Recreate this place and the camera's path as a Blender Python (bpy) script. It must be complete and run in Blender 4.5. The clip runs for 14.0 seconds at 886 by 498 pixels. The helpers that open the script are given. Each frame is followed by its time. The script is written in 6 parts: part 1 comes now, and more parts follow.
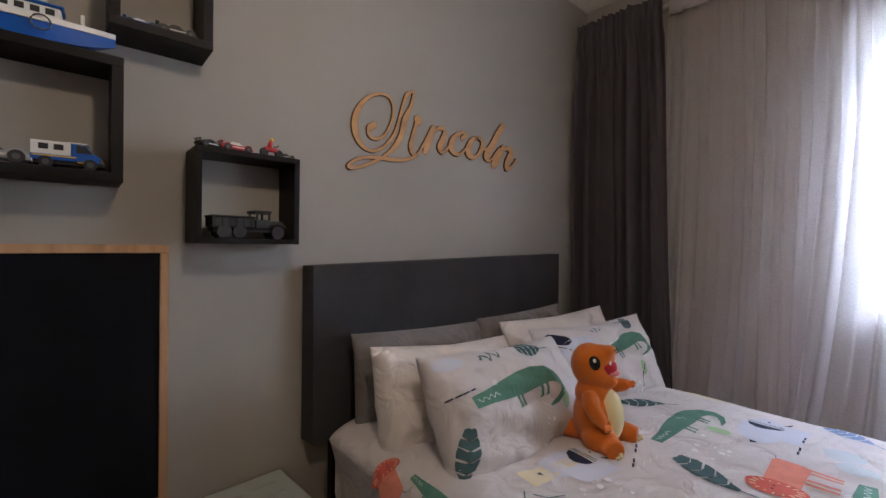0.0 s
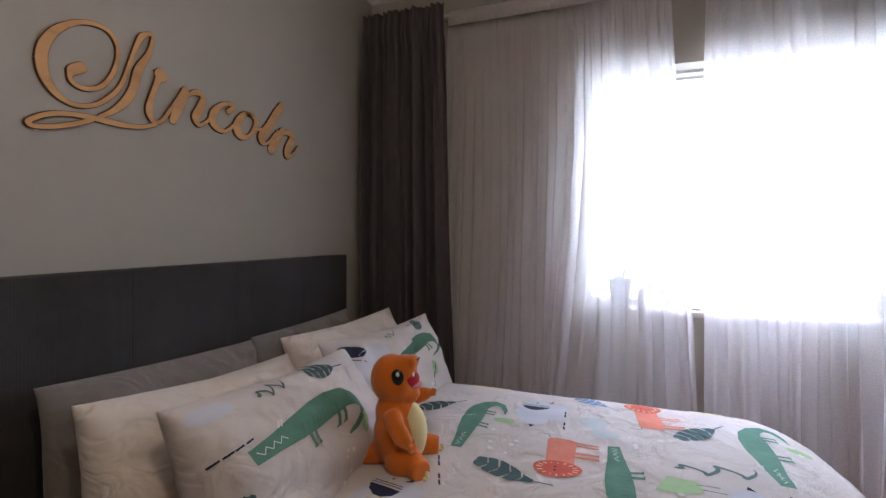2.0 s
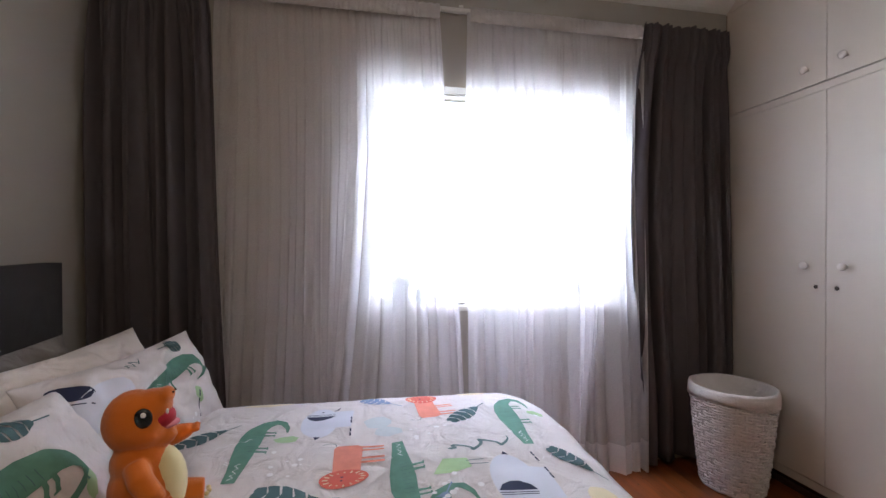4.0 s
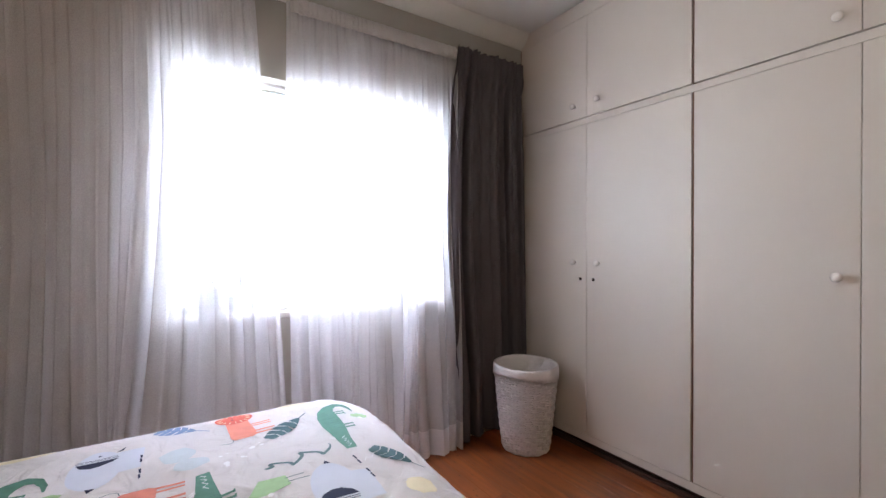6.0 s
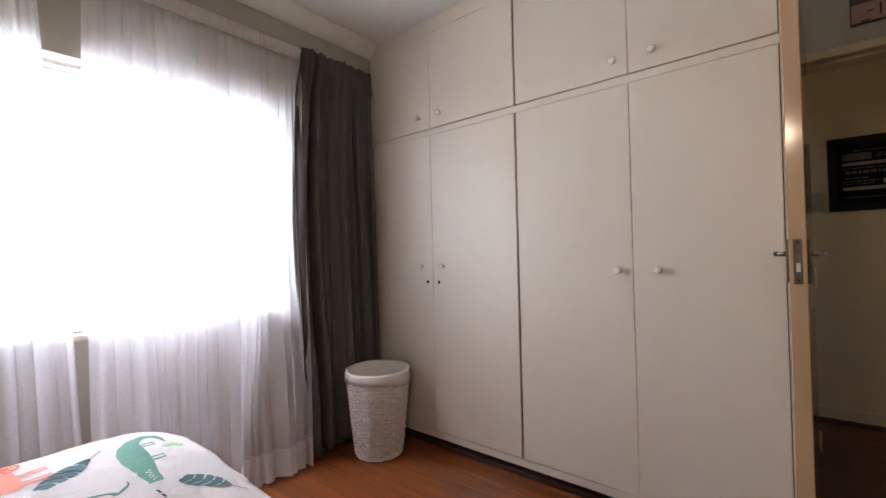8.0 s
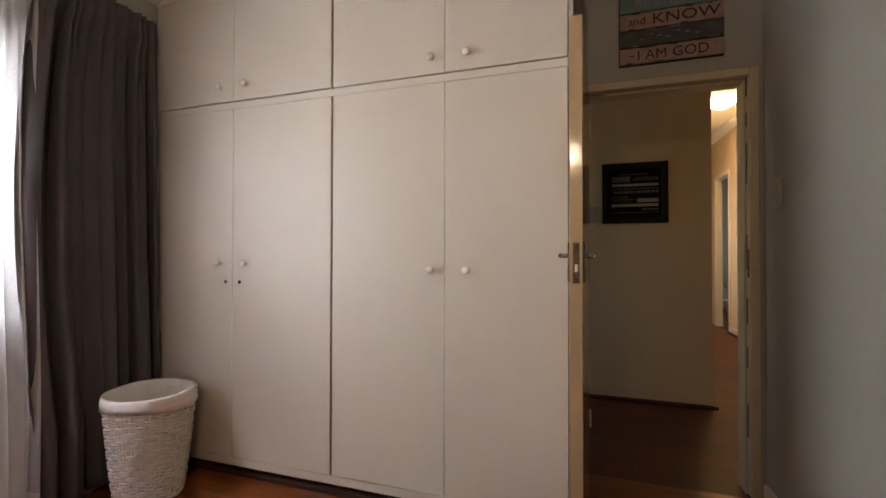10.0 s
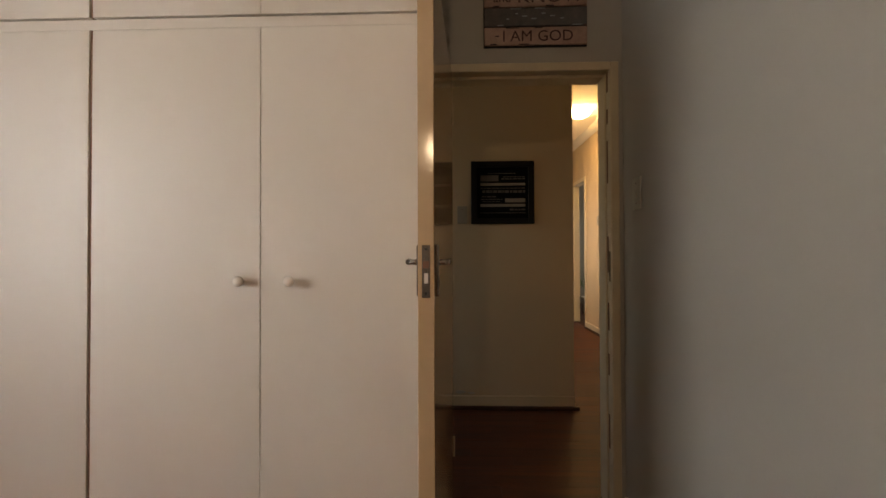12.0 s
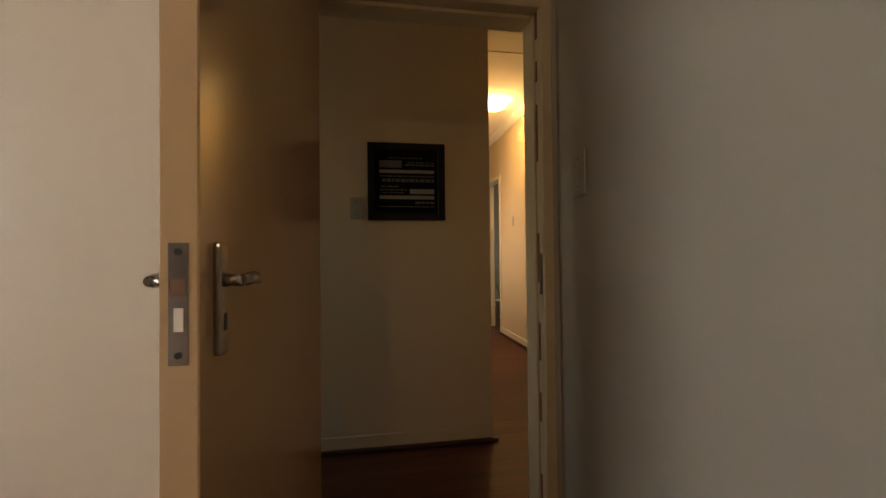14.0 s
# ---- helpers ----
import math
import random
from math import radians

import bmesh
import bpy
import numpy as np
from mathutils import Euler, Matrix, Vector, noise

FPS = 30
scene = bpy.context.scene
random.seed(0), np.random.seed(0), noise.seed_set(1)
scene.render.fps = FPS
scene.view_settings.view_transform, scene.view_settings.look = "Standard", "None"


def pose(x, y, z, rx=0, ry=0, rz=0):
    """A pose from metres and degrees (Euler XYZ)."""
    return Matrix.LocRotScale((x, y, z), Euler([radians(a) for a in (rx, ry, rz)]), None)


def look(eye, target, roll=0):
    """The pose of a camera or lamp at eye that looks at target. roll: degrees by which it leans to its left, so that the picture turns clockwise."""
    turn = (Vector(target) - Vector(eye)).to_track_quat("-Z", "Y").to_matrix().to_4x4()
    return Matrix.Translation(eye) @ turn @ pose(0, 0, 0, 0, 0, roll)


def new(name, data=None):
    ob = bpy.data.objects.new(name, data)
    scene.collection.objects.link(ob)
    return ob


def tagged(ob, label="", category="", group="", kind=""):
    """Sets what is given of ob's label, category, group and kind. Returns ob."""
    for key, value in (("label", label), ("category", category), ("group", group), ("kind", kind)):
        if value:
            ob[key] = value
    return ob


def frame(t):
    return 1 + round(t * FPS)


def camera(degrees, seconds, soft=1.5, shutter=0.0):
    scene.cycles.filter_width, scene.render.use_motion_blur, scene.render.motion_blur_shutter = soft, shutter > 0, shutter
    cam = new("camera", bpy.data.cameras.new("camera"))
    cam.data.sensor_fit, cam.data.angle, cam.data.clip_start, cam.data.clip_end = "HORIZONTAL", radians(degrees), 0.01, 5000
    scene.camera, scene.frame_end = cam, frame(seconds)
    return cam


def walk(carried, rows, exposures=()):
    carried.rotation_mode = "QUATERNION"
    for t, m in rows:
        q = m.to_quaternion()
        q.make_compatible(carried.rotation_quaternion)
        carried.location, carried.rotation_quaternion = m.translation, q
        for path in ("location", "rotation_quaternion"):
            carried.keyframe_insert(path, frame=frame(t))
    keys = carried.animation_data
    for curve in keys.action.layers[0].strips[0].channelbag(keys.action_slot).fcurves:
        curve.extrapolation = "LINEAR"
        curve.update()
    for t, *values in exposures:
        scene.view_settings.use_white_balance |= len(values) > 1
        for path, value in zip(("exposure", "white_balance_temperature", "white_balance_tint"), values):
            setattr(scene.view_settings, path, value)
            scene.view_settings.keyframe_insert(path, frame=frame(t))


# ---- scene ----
cam = camera(93.2, 14.0)
SKY = 0.15
BEDROOM_W, WINDOW_W, HALL_W, FAR_W = 2.5, 9.6, 3.2, 5.0
EXPOSURES = [(0, 2.38, 6250, 9), (2.0, 2.2, 6450, 9), (4.2, 2.42, 6450, 9), (6.5, 2.68, 6550, 8), (9.5, 2.72, 7450, 8), (11.5, 2.60, 8000, 8), (14, 2.44, 9400, 9)]
PATH = [
    (0, (0.676, -1.363, 1.179), (1.993, 0.142, 1.154), 0.9),
    (0.5, (0.714, -1.281, 1.178), (2.22, 0.035, 1.149), 0.9),
    (1, (0.764, -1.243, 1.18), (2.419, -0.121, 1.154), 0.8),
    (1.5, (0.789, -1.218, 1.184), (2.577, -0.322, 1.163), 0.8),
    (2, (0.813, -1.211, 1.181), (2.704, -0.56, 1.169), 0.7),
    (2.5, (0.827, -1.203, 1.185), (2.788, -0.811, 1.173), 0.5),
    (3, (0.832, -1.195, 1.184), (2.827, -1.061, 1.182), 0.5),
    (3.5, (0.838, -1.2, 1.186), (2.835, -1.323, 1.188), 0.4),
    (4, (0.848, -1.206, 1.191), (2.818, -1.551, 1.192), 0.3),
    (4.2, (0.847, -1.208, 1.189), (2.798, -1.646, 1.201), 0.5),
    (6.3, (0.823, -1.235, 1.219), (2.447, -2.402, 1.204), 0.1),
    (6.5, (0.818, -1.252, 1.214), (2.403, -2.472, 1.199), 0.3),
    (6.8, (0.802, -1.27, 1.223), (2.326, -2.564, 1.2), 0.4),
    (7, (0.791, -1.28, 1.218), (2.279, -2.617, 1.208), -0.2),
    (9.3, (0.714, -1.394, 1.174), (1.567, -3.203, 1.196), 0.3),
    (9.5, (0.72, -1.433, 1.174), (1.495, -3.277, 1.194), 0.4),
    (10, (0.714, -1.506, 1.173), (1.322, -3.411, 1.196), 0.1),
    (10.5, (0.697, -1.593, 1.174), (1.158, -3.539, 1.201), 0.1),
    (11, (0.673, -1.684, 1.171), (0.997, -3.657, 1.202), -0.0),
    (11.5, (0.648, -1.796, 1.178), (0.834, -3.787, 1.209), -0.2),
    (12, (0.633, -1.925, 1.188), (0.695, -3.924, 1.214), -0.2),
    (12.5, (0.624, -2.076, 1.193), (0.536, -4.074, 1.213), -0.3),
    (13, (0.583, -2.217, 1.186), (0.363, -4.204, 1.208), -0.4),
    (13.5, (0.539, -2.384, 1.185), (0.232, -4.36, 1.218), -0.5),
    (14, (0.488, -2.536, 1.195), (0.156, -4.508, 1.228), -0.6),
]
walk(cam, [(t, look(eye, target, roll)) for t, eye, target, roll in PATH], EXPOSURES)

# ---- world, sun, daylight ----
world = bpy.data.worlds.new("world")
scene.world = world
world.use_nodes = True
_wn = world.node_tree
_sky = _wn.nodes.new("ShaderNodeTexSky")
_sky.sky_type, _sky.sun_disc = "NISHITA", False
_sky.sun_elevation, _sky.sun_rotation = radians(48), radians(250)
_bg = _wn.nodes["Background"]
_bg.inputs["Strength"].default_value = SKY
_wn.links.new(_sky.outputs[0], _bg.inputs[0])
sun = new("sun", bpy.data.lights.new("sun", "SUN"))
sun.data.energy, sun.data.angle, sun.data.color = 4.5, radians(0.6), (1.0, 0.94, 0.86)
# the sun stands at azimuth 250 degrees from +y, clockwise
_a, _e = radians(250), radians(48)
sun.matrix_world = look((0, 0, 30), (-30 * math.sin(_a) * math.cos(_e), -30 * math.cos(_a) * math.cos(_e), 30 - 30 * math.sin(_e)))


def lamp(name, kind, at, watts, color, size=0.1, target=None, size_y=None):
    d = bpy.data.lights.new(name, kind)
    d.energy, d.color = watts, color
    if kind == "AREA":
        d.size = size
        if size_y:
            d.shape, d.size_y = "RECTANGLE", size_y
    else:
        d.shadow_soft_size = size
    ob = new(name, d)
    ob.matrix_world = look(at, target) if target else pose(*at)
    return ob


lamp("bedroom_lamp", "POINT", (0.98, -1.18, 1.96), BEDROOM_W, (1.0, 0.79, 0.61), 0.05)
lamp("window_daylight", "AREA", (3.145, -1.90, 1.47), WINDOW_W, (0.74, 0.84, 1.0), 1.32, (2.0, -1.90, 1.47), 1.08)
lamp("window_skylight", "AREA", (3.085, -1.90, 1.965), 5.5, (0.70, 0.76, 1.0), 1.32, (2.90, -1.90, 0.60), 0.10).data.spread = radians(75)
# added fill lamp in an assumed, unseen opening at the hall's east end
lamp("hall_end_fill", "AREA", (3.19, -4.60, 1.50), 0.7, (0.80, 0.90, 1.0), 0.80, (0.0, -4.60, 1.50), 1.2)
lamp("passage_lamp", "POINT", (-1.00, -7.50, 2.62), HALL_W, (1.0, 0.66, 0.30), 0.10)
lamp("passage_daylight", "AREA", (-0.30, -8.35, 1.25), 2.6, (1.0, 0.93, 0.90), 0.75, (-1.4, -8.2, 1.15), 1.6)
lamp("far_room_daylight", "AREA", (-3.95, -10.4, 1.6), FAR_W, (0.85, 0.93, 1.0), 1.2, (-1.0, -9.6, 1.0), 1.4)


# ---- materials ----
def mat(name, color, rough=0.6, metal=0.0, var=0.06, scale=3.0, bump=0.0, bscale=60.0, spec=0.5, sheen=0.0, coat=0.0, tint=None, stretch=(1, 1, 1)):
    """A Principled surface with broad and fine colour variation, and fine relief."""
    m = bpy.data.materials.new(name)
    m.use_nodes = True
    nt = m.node_tree
    b = nt.nodes["Principled BSDF"]
    b.inputs["Roughness"].default_value, b.inputs["Metallic"].default_value = rough, metal
    b.inputs["Specular IOR Level"].default_value = spec
    b.inputs["Sheen Weight"].default_value, b.inputs["Coat Weight"].default_value = sheen, coat
    co = nt.nodes.new("ShaderNodeTexCoord")
    mp = nt.nodes.new("ShaderNodeMapping")
    mp.inputs["Scale"].default_value = stretch
    nt.links.new(co.outputs["Object"], mp.inputs[0])
    n1, n2 = nt.nodes.new("ShaderNodeTexNoise"), nt.nodes.new("ShaderNodeTexNoise")
    n1.inputs["Scale"].default_value, n1.inputs["Detail"].default_value = scale, 5
    n2.inputs["Scale"].default_value, n2.inputs["Detail"].default_value = bscale, 3
    for n in (n1, n2):
        nt.links.new(mp.outputs[0], n.inputs["Vector"])
    mix = nt.nodes.new("ShaderNodeMix")
    mix.data_type = "RGBA"
    lo = [max(0, c * (1 - var)) for c in color]
    hi = tint if tint else [min(1, c * (1 + var)) for c in color]
    mix.inputs["A"].default_value, mix.inputs["B"].default_value = (*lo, 1), (*hi, 1)
    add = nt.nodes.new("ShaderNodeMath")
    add.operation = "MULTIPLY_ADD"
    add.inputs[1].default_value = 0.3
    nt.links.new(n2.outputs["Fac"], add.inputs[0])
    sub = nt.nodes.new("ShaderNodeMath")
    sub.operation = "SUBTRACT"
    nt.links.new(n1.outputs["Fac"], sub.inputs[0])
    sub.inputs[1].default_value = 0.15
    nt.links.new(sub.outputs[0], add.inputs[2])
    nt.links.new(add.outputs[0], mix.inputs["Factor"])
    nt.links.new(mix.outputs["Result"], b.inputs["Base Color"])
    if bump:
        bp = nt.nodes.new("ShaderNodeBump")
        bp.inputs["Strength"].default_value, bp.inputs["Distance"].default_value = bump, 0.002
        nt.links.new(n2.outputs["Fac"], bp.inputs["Height"])
        nt.links.new(bp.outputs[0], b.inputs["Normal"])
    return m


def fabric(name, color, weave=900.0, bump=0.4, rough=0.95, var=0.08, sheen=0.2, wrinkle=0.0):
    """Woven cloth: two crossed fine waves, with soft variation and wrinkles."""
    m = mat(name, color, rough, var=var, scale=5, bump=0, spec=0.15, sheen=sheen)
    nt = m.node_tree
    b = nt.nodes["Principled BSDF"]
    co = nt.nodes.new("ShaderNodeTexCoord")
    last = None
    hs = []
    for axis in ("X", "Y", "Z"):
        w = nt.nodes.new("ShaderNodeTexWave")
        w.bands_direction = axis
        w.inputs["Scale"].default_value, w.inputs["Distortion"].default_value = weave / 5, 1.5
        nt.links.new(co.outputs["Object"], w.inputs["Vector"])
        hs.append(w)
    a = nt.nodes.new("ShaderNodeMath")
    c = nt.nodes.new("ShaderNodeMath")
    nt.links.new(hs[0].outputs["Fac"], a.inputs[0])
    nt.links.new(hs[1].outputs["Fac"], a.inputs[1])
    nt.links.new(a.outputs[0], c.inputs[0])
    nt.links.new(hs[2].outputs["Fac"], c.inputs[1])
    bp = nt.nodes.new("ShaderNodeBump")
    bp.inputs["Strength"].default_value, bp.inputs["Distance"].default_value = bump, 0.0006
    nt.links.new(c.outputs[0], bp.inputs["Height"])
    last = bp
    if wrinkle:
        n = nt.nodes.new("ShaderNodeTexNoise")
        n.inputs["Scale"].default_value, n.inputs["Detail"].default_value, n.inputs["Distortion"].default_value = 9, 3, 1.2
        nt.links.new(co.outputs["Object"], n.inputs["Vector"])
        b2 = nt.nodes.new("ShaderNodeBump")
        b2.inputs["Strength"].default_value, b2.inputs["Distance"].default_value = wrinkle, 0.02
        nt.links.new(n.outputs["Fac"], b2.inputs["Height"])
        nt.links.new(bp.outputs[0], b2.inputs["Normal"])
        last = b2
    nt.links.new(last.outputs[0], b.inputs["Normal"])
    return m


def wood(name, dark, light, rough=0.45, grain=7.0, axis=1, knots=False, per_object=0.25, coat=0.0):
    """Wood whose grain runs along one axis, with a tone of its own for each board."""
    m = bpy.data.materials.new(name)
    m.use_nodes = True
    nt = m.node_tree
    b = nt.nodes["Principled BSDF"]
    b.inputs["Coat Weight"].default_value = coat
    co, mp = nt.nodes.new("ShaderNodeTexCoord"), nt.nodes.new("ShaderNodeMapping")
    s = [grain * 4, grain * 4, grain * 4]
    s[axis] = grain * 0.25
    mp.inputs["Scale"].default_value = s
    info = nt.nodes.new("ShaderNodeObjectInfo")
    comb = nt.nodes.new("ShaderNodeCombineXYZ")
    mul = nt.nodes.new("ShaderNodeMath")
    mul.operation, mul.inputs[1].default_value = "MULTIPLY", 37.0
    nt.links.new(info.outputs["Random"], mul.inputs[0])
    for i in range(3):
        nt.links.new(mul.outputs[0], comb.inputs[i])
    nt.links.new(co.outputs["Object"], mp.inputs[0])
    nt.links.new(comb.outputs[0], mp.inputs["Location"])
    n = nt.nodes.new("ShaderNodeTexNoise")
    n.inputs["Scale"].default_value, n.inputs["Detail"].default_value, n.inputs["Distortion"].default_value = 1.0, 8, 0.6
    nt.links.new(mp.outputs[0], n.inputs["Vector"])
    r = nt.nodes.new("ShaderNodeValToRGB")
    r.color_ramp.elements[0].position, r.color_ramp.elements[1].position = 0.32, 0.68
    r.color_ramp.elements[0].color, r.color_ramp.elements[1].color = (*dark, 1), (*light, 1)
    nt.links.new(n.outputs["Fac"], r.inputs[0])
    hs = nt.nodes.new("ShaderNodeHueSaturation")
    mr = nt.nodes.new("ShaderNodeMapRange")
    mr.inputs["To Min"].default_value, mr.inputs["To Max"].default_value = 1 - per_object, 1 + per_object
    nt.links.new(info.outputs["Random"], mr.inputs["Value"])
    nt.links.new(mr.outputs[0], hs.inputs["Value"])
    nt.links.new(r.outputs[0], hs.inputs["Color"])
    out = hs.outputs[0]
    if knots:
        v = nt.nodes.new("ShaderNodeTexVoronoi")
        mp2 = nt.nodes.new("ShaderNodeMapping")
        mp2.inputs["Scale"].default_value = [7 if i != axis else 3 for i in range(3)]
        nt.links.new(co.outputs["Object"], mp2.inputs[0])
        nt.links.new(comb.outputs[0], mp2.inputs["Location"])
        nt.links.new(mp2.outputs[0], v.inputs["Vector"])
        kr = nt.nodes.new("ShaderNodeValToRGB")
        kr.color_ramp.elements[0].position, kr.color_ramp.elements[1].position = 0.05, 0.16
        nt.links.new(v.outputs["Distance"], kr.inputs[0])
        mx = nt.nodes.new("ShaderNodeMix")
        mx.data_type = "RGBA"
        mx.inputs["A"].default_value = (dark[0] * 0.35, dark[1] * 0.3, dark[2] * 0.3, 1)
        nt.links.new(out, mx.inputs["B"])
        nt.links.new(kr.outputs[0], mx.inputs["Factor"])
        out = mx.outputs["Result"]
    nt.links.new(out, b.inputs["Base Color"])
    rr = nt.nodes.new("ShaderNodeMapRange")
    rr.inputs["To Min"].default_value, rr.inputs["To Max"].default_value = rough - 0.1, rough + 0.12
    nt.links.new(n.outputs["Fac"], rr.inputs["Value"])
    nt.links.new(rr.outputs[0], b.inputs["Roughness"])
    bp = nt.nodes.new("ShaderNodeBump")
    bp.inputs["Strength"].default_value, bp.inputs["Distance"].default_value = 0.25, 0.001
    nt.links.new(n.outputs["Fac"], bp.inputs["Height"])
    nt.links.new(bp.outputs[0], b.inputs["Normal"])
    return m


def sheer_cloth(name, opacity):
    """Thin voile: part open weave, part cloth that passes light."""
    m = bpy.data.materials.new(name)
    m.use_nodes = True
    nt = m.node_tree
    nt.nodes.remove(nt.nodes["Principled BSDF"])
    out = nt.nodes["Material Output"]
    tr, tl, df = nt.nodes.new("ShaderNodeBsdfTransparent"), nt.nodes.new("ShaderNodeBsdfTranslucent"), nt.nodes.new("ShaderNodeBsdfDiffuse")
    tl.inputs["Color"].default_value = (0.90, 0.87, 0.90, 1)
    df.inputs["Color"].default_value = (0.86, 0.80, 0.76, 1)
    n = nt.nodes.new("ShaderNodeTexNoise")
    co = nt.nodes.new("ShaderNodeTexCoord")
    n.inputs["Scale"].default_value = 260
    nt.links.new(co.outputs["Object"], n.inputs["Vector"])
    mr = nt.nodes.new("ShaderNodeMapRange")
    mr.inputs["To Min"].default_value, mr.inputs["To Max"].default_value = opacity - 0.15, opacity + 0.15
    nt.links.new(n.outputs["Fac"], mr.inputs["Value"])
    a, b = nt.nodes.new("ShaderNodeMixShader"), nt.nodes.new("ShaderNodeMixShader")
    a.inputs[0].default_value = 0.42
    nt.links.new(tl.outputs[0], a.inputs[1])
    nt.links.new(df.outputs[0], a.inputs[2])
    nt.links.new(mr.outputs[0], b.inputs[0])
    nt.links.new(tr.outputs[0], b.inputs[1])
    nt.links.new(a.outputs[0], b.inputs[2])
    nt.links.new(b.outputs[0], out.inputs["Surface"])
    return m


def emitter(name, color, strength):
    m = bpy.data.materials.new(name)
    m.use_nodes = True
    b = m.node_tree.nodes["Principled BSDF"]
    b.inputs["Base Color"].default_value = (0.8, 0.8, 0.78, 1)
    b.inputs["Emission Color"].default_value, b.inputs["Emission Strength"].default_value = (*color, 1), strength
    return m


def clear_glass(name):
    m = bpy.data.materials.new(name)
    m.use_nodes = True
    b = m.node_tree.nodes["Principled BSDF"]
    b.inputs["Base Color"].default_value, b.inputs["Roughness"].default_value = (0.97, 0.98, 0.98, 1), 0.01
    b.inputs["Transmission Weight"].default_value, b.inputs["IOR"].default_value = 1.0, 1.45
    return m


M_WALL_GREY = mat("taupe_wall_paint", (0.335, 0.306, 0.268), 0.8, var=0.05, scale=1.5, bump=0.15, bscale=140)
M_WALL_PALE = mat("pale_wall_paint", (0.50, 0.46, 0.42), 0.7, var=0.05, scale=1.2, bump=0.15, bscale=120)
M_HALL = mat("hall_wall_paint", (0.55, 0.435, 0.30), 0.5, var=0.06, scale=1.4, bump=0.2, bscale=90)
M_CEIL = mat("ceiling_paint", (0.66, 0.63, 0.58), 0.85, var=0.04, scale=1.0, bump=0.1)
M_TRIM = mat("cream_gloss_trim", (0.60, 0.52, 0.40), 0.35, var=0.08, scale=5, bump=0.15, bscale=50)
M_FRAME = mat("chipped_cream_door_frame", (0.50, 0.40, 0.27), 0.4, var=0.15, scale=8, bump=0.3, bscale=40)
M_CHIP = mat("bare_brown_metal", (0.14, 0.06, 0.03), 0.7, var=0.3, scale=20)
M_LEAF = mat("yellowed_cream_door_paint", (0.42, 0.27, 0.15), 0.13, var=0.08, scale=4, bump=0.06, bscale=30)
M_WARD = mat("satin_cream_cupboard_paint", (0.61, 0.535, 0.46), 0.46, var=0.03, scale=2.5, bump=0.15, bscale=90)
M_KNOB = mat("white_porcelain_knob", (0.72, 0.66, 0.60), 0.25, var=0.02)
M_GAP = mat("dark_recess_shade", (0.05, 0.035, 0.025), 0.9)
M_PLINTH = mat("dark_red_brown_skirting", (0.045, 0.018, 0.012), 0.35, var=0.2, scale=8)
M_FLOOR = wood("orange_pine_floorboard", (0.12, 0.030, 0.008), (0.24, 0.064, 0.015), rough=0.36, axis=0, knots=True, coat=0.25, per_object=0.12)
# darker copy of the bedroom pine, used for doorway, hall and passage
M_FLOOR_HALL = wood("dark_hall_pine_floorboard", (0.042, 0.011, 0.005), (0.105, 0.028, 0.010), rough=0.58, axis=0, knots=True, coat=0.0, per_object=0.2)
M_JOINT = mat("floor_joint", (0.06, 0.02, 0.008), 0.9)
M_CURTAIN = fabric("charcoal_blockout_cloth", (0.098, 0.085, 0.089), sheen=0.0, rough=0.8)
M_SHEER = sheer_cloth("white_voile", 0.57)
M_HEM = sheer_cloth("doubled_voile_hem", 0.78)
M_RAIL = mat("white_rail_paint", (0.62, 0.59, 0.56), 0.5)
M_WIN = mat("white_steel_window_paint", (0.75, 0.75, 0.74), 0.35)
M_GLASS = clear_glass("window_glass")
M_HEAD = fabric("charcoal_upholstery", (0.050, 0.047, 0.048), weave=700, bump=0.9, sheen=0.04, var=0.35)
M_DUVET = fabric("printed_cotton_pale_grey", (0.65, 0.595, 0.58), weave=2000, wrinkle=0.8, var=0.03)
M_WHITECASE = fabric("cream_cotton", (0.76, 0.68, 0.62), weave=2000, wrinkle=1.3, var=0.03)
M_GREYCASE = fabric("grey_cotton", (0.20, 0.178, 0.162), weave=2000, wrinkle=0.9, var=0.04)
M_BLACK = mat("black_stained_wood", (0.010, 0.008, 0.008), 0.5, var=0.2, scale=9, bump=0.15, spec=0.15)
M_CHALK = mat("matt_blackboard", (0.004, 0.004, 0.005), 0.9, var=0.3, scale=3, spec=0.15)
M_PINE = wood("raw_pine_frame", (0.36, 0.19, 0.09), (0.55, 0.32, 0.16), rough=0.6, axis=2, per_object=0.05)
M_LETTER = wood("laser_cut_plywood", (0.42, 0.22, 0.085), (0.56, 0.31, 0.13), rough=0.7, axis=0, per_object=0.02)
M_LETTER_EDGE = mat("scorched_edge_and_shadow", (0.10, 0.04, 0.018), 0.8)
M_WICKER = mat("white_painted_wicker", (0.70, 0.64, 0.60), 0.5, var=0.08, scale=30, bump=0.3, bscale=120)
M_LINER = fabric("cream_basket_liner", (0.66, 0.60, 0.56), wrinkle=0.5)
M_CHROME = mat("worn_chrome", (0.34, 0.30, 0.27), 0.25, metal=1.0, var=0.3, scale=60)
M_DARKSLOT = mat("dark_slot", (0.01, 0.008, 0.007), 0.8)
M_SWITCH = mat("ivory_switch_plastic", (0.33, 0.30, 0.26), 0.35, var=0.03)


# ---- building helpers ----
def link(name, bm, material, parent=None, label="", smooth=False, mats=()):
    me = bpy.data.meshes.new(name)
    if smooth:
        for f in bm.faces:
            f.smooth = True
    bm.to_mesh(me)
    bm.free()
    for k in (material, *mats):
        me.materials.append(k)
    ob = new(name, me)
    if parent:
        ob.parent = parent
    return tagged(ob, label) if label else ob


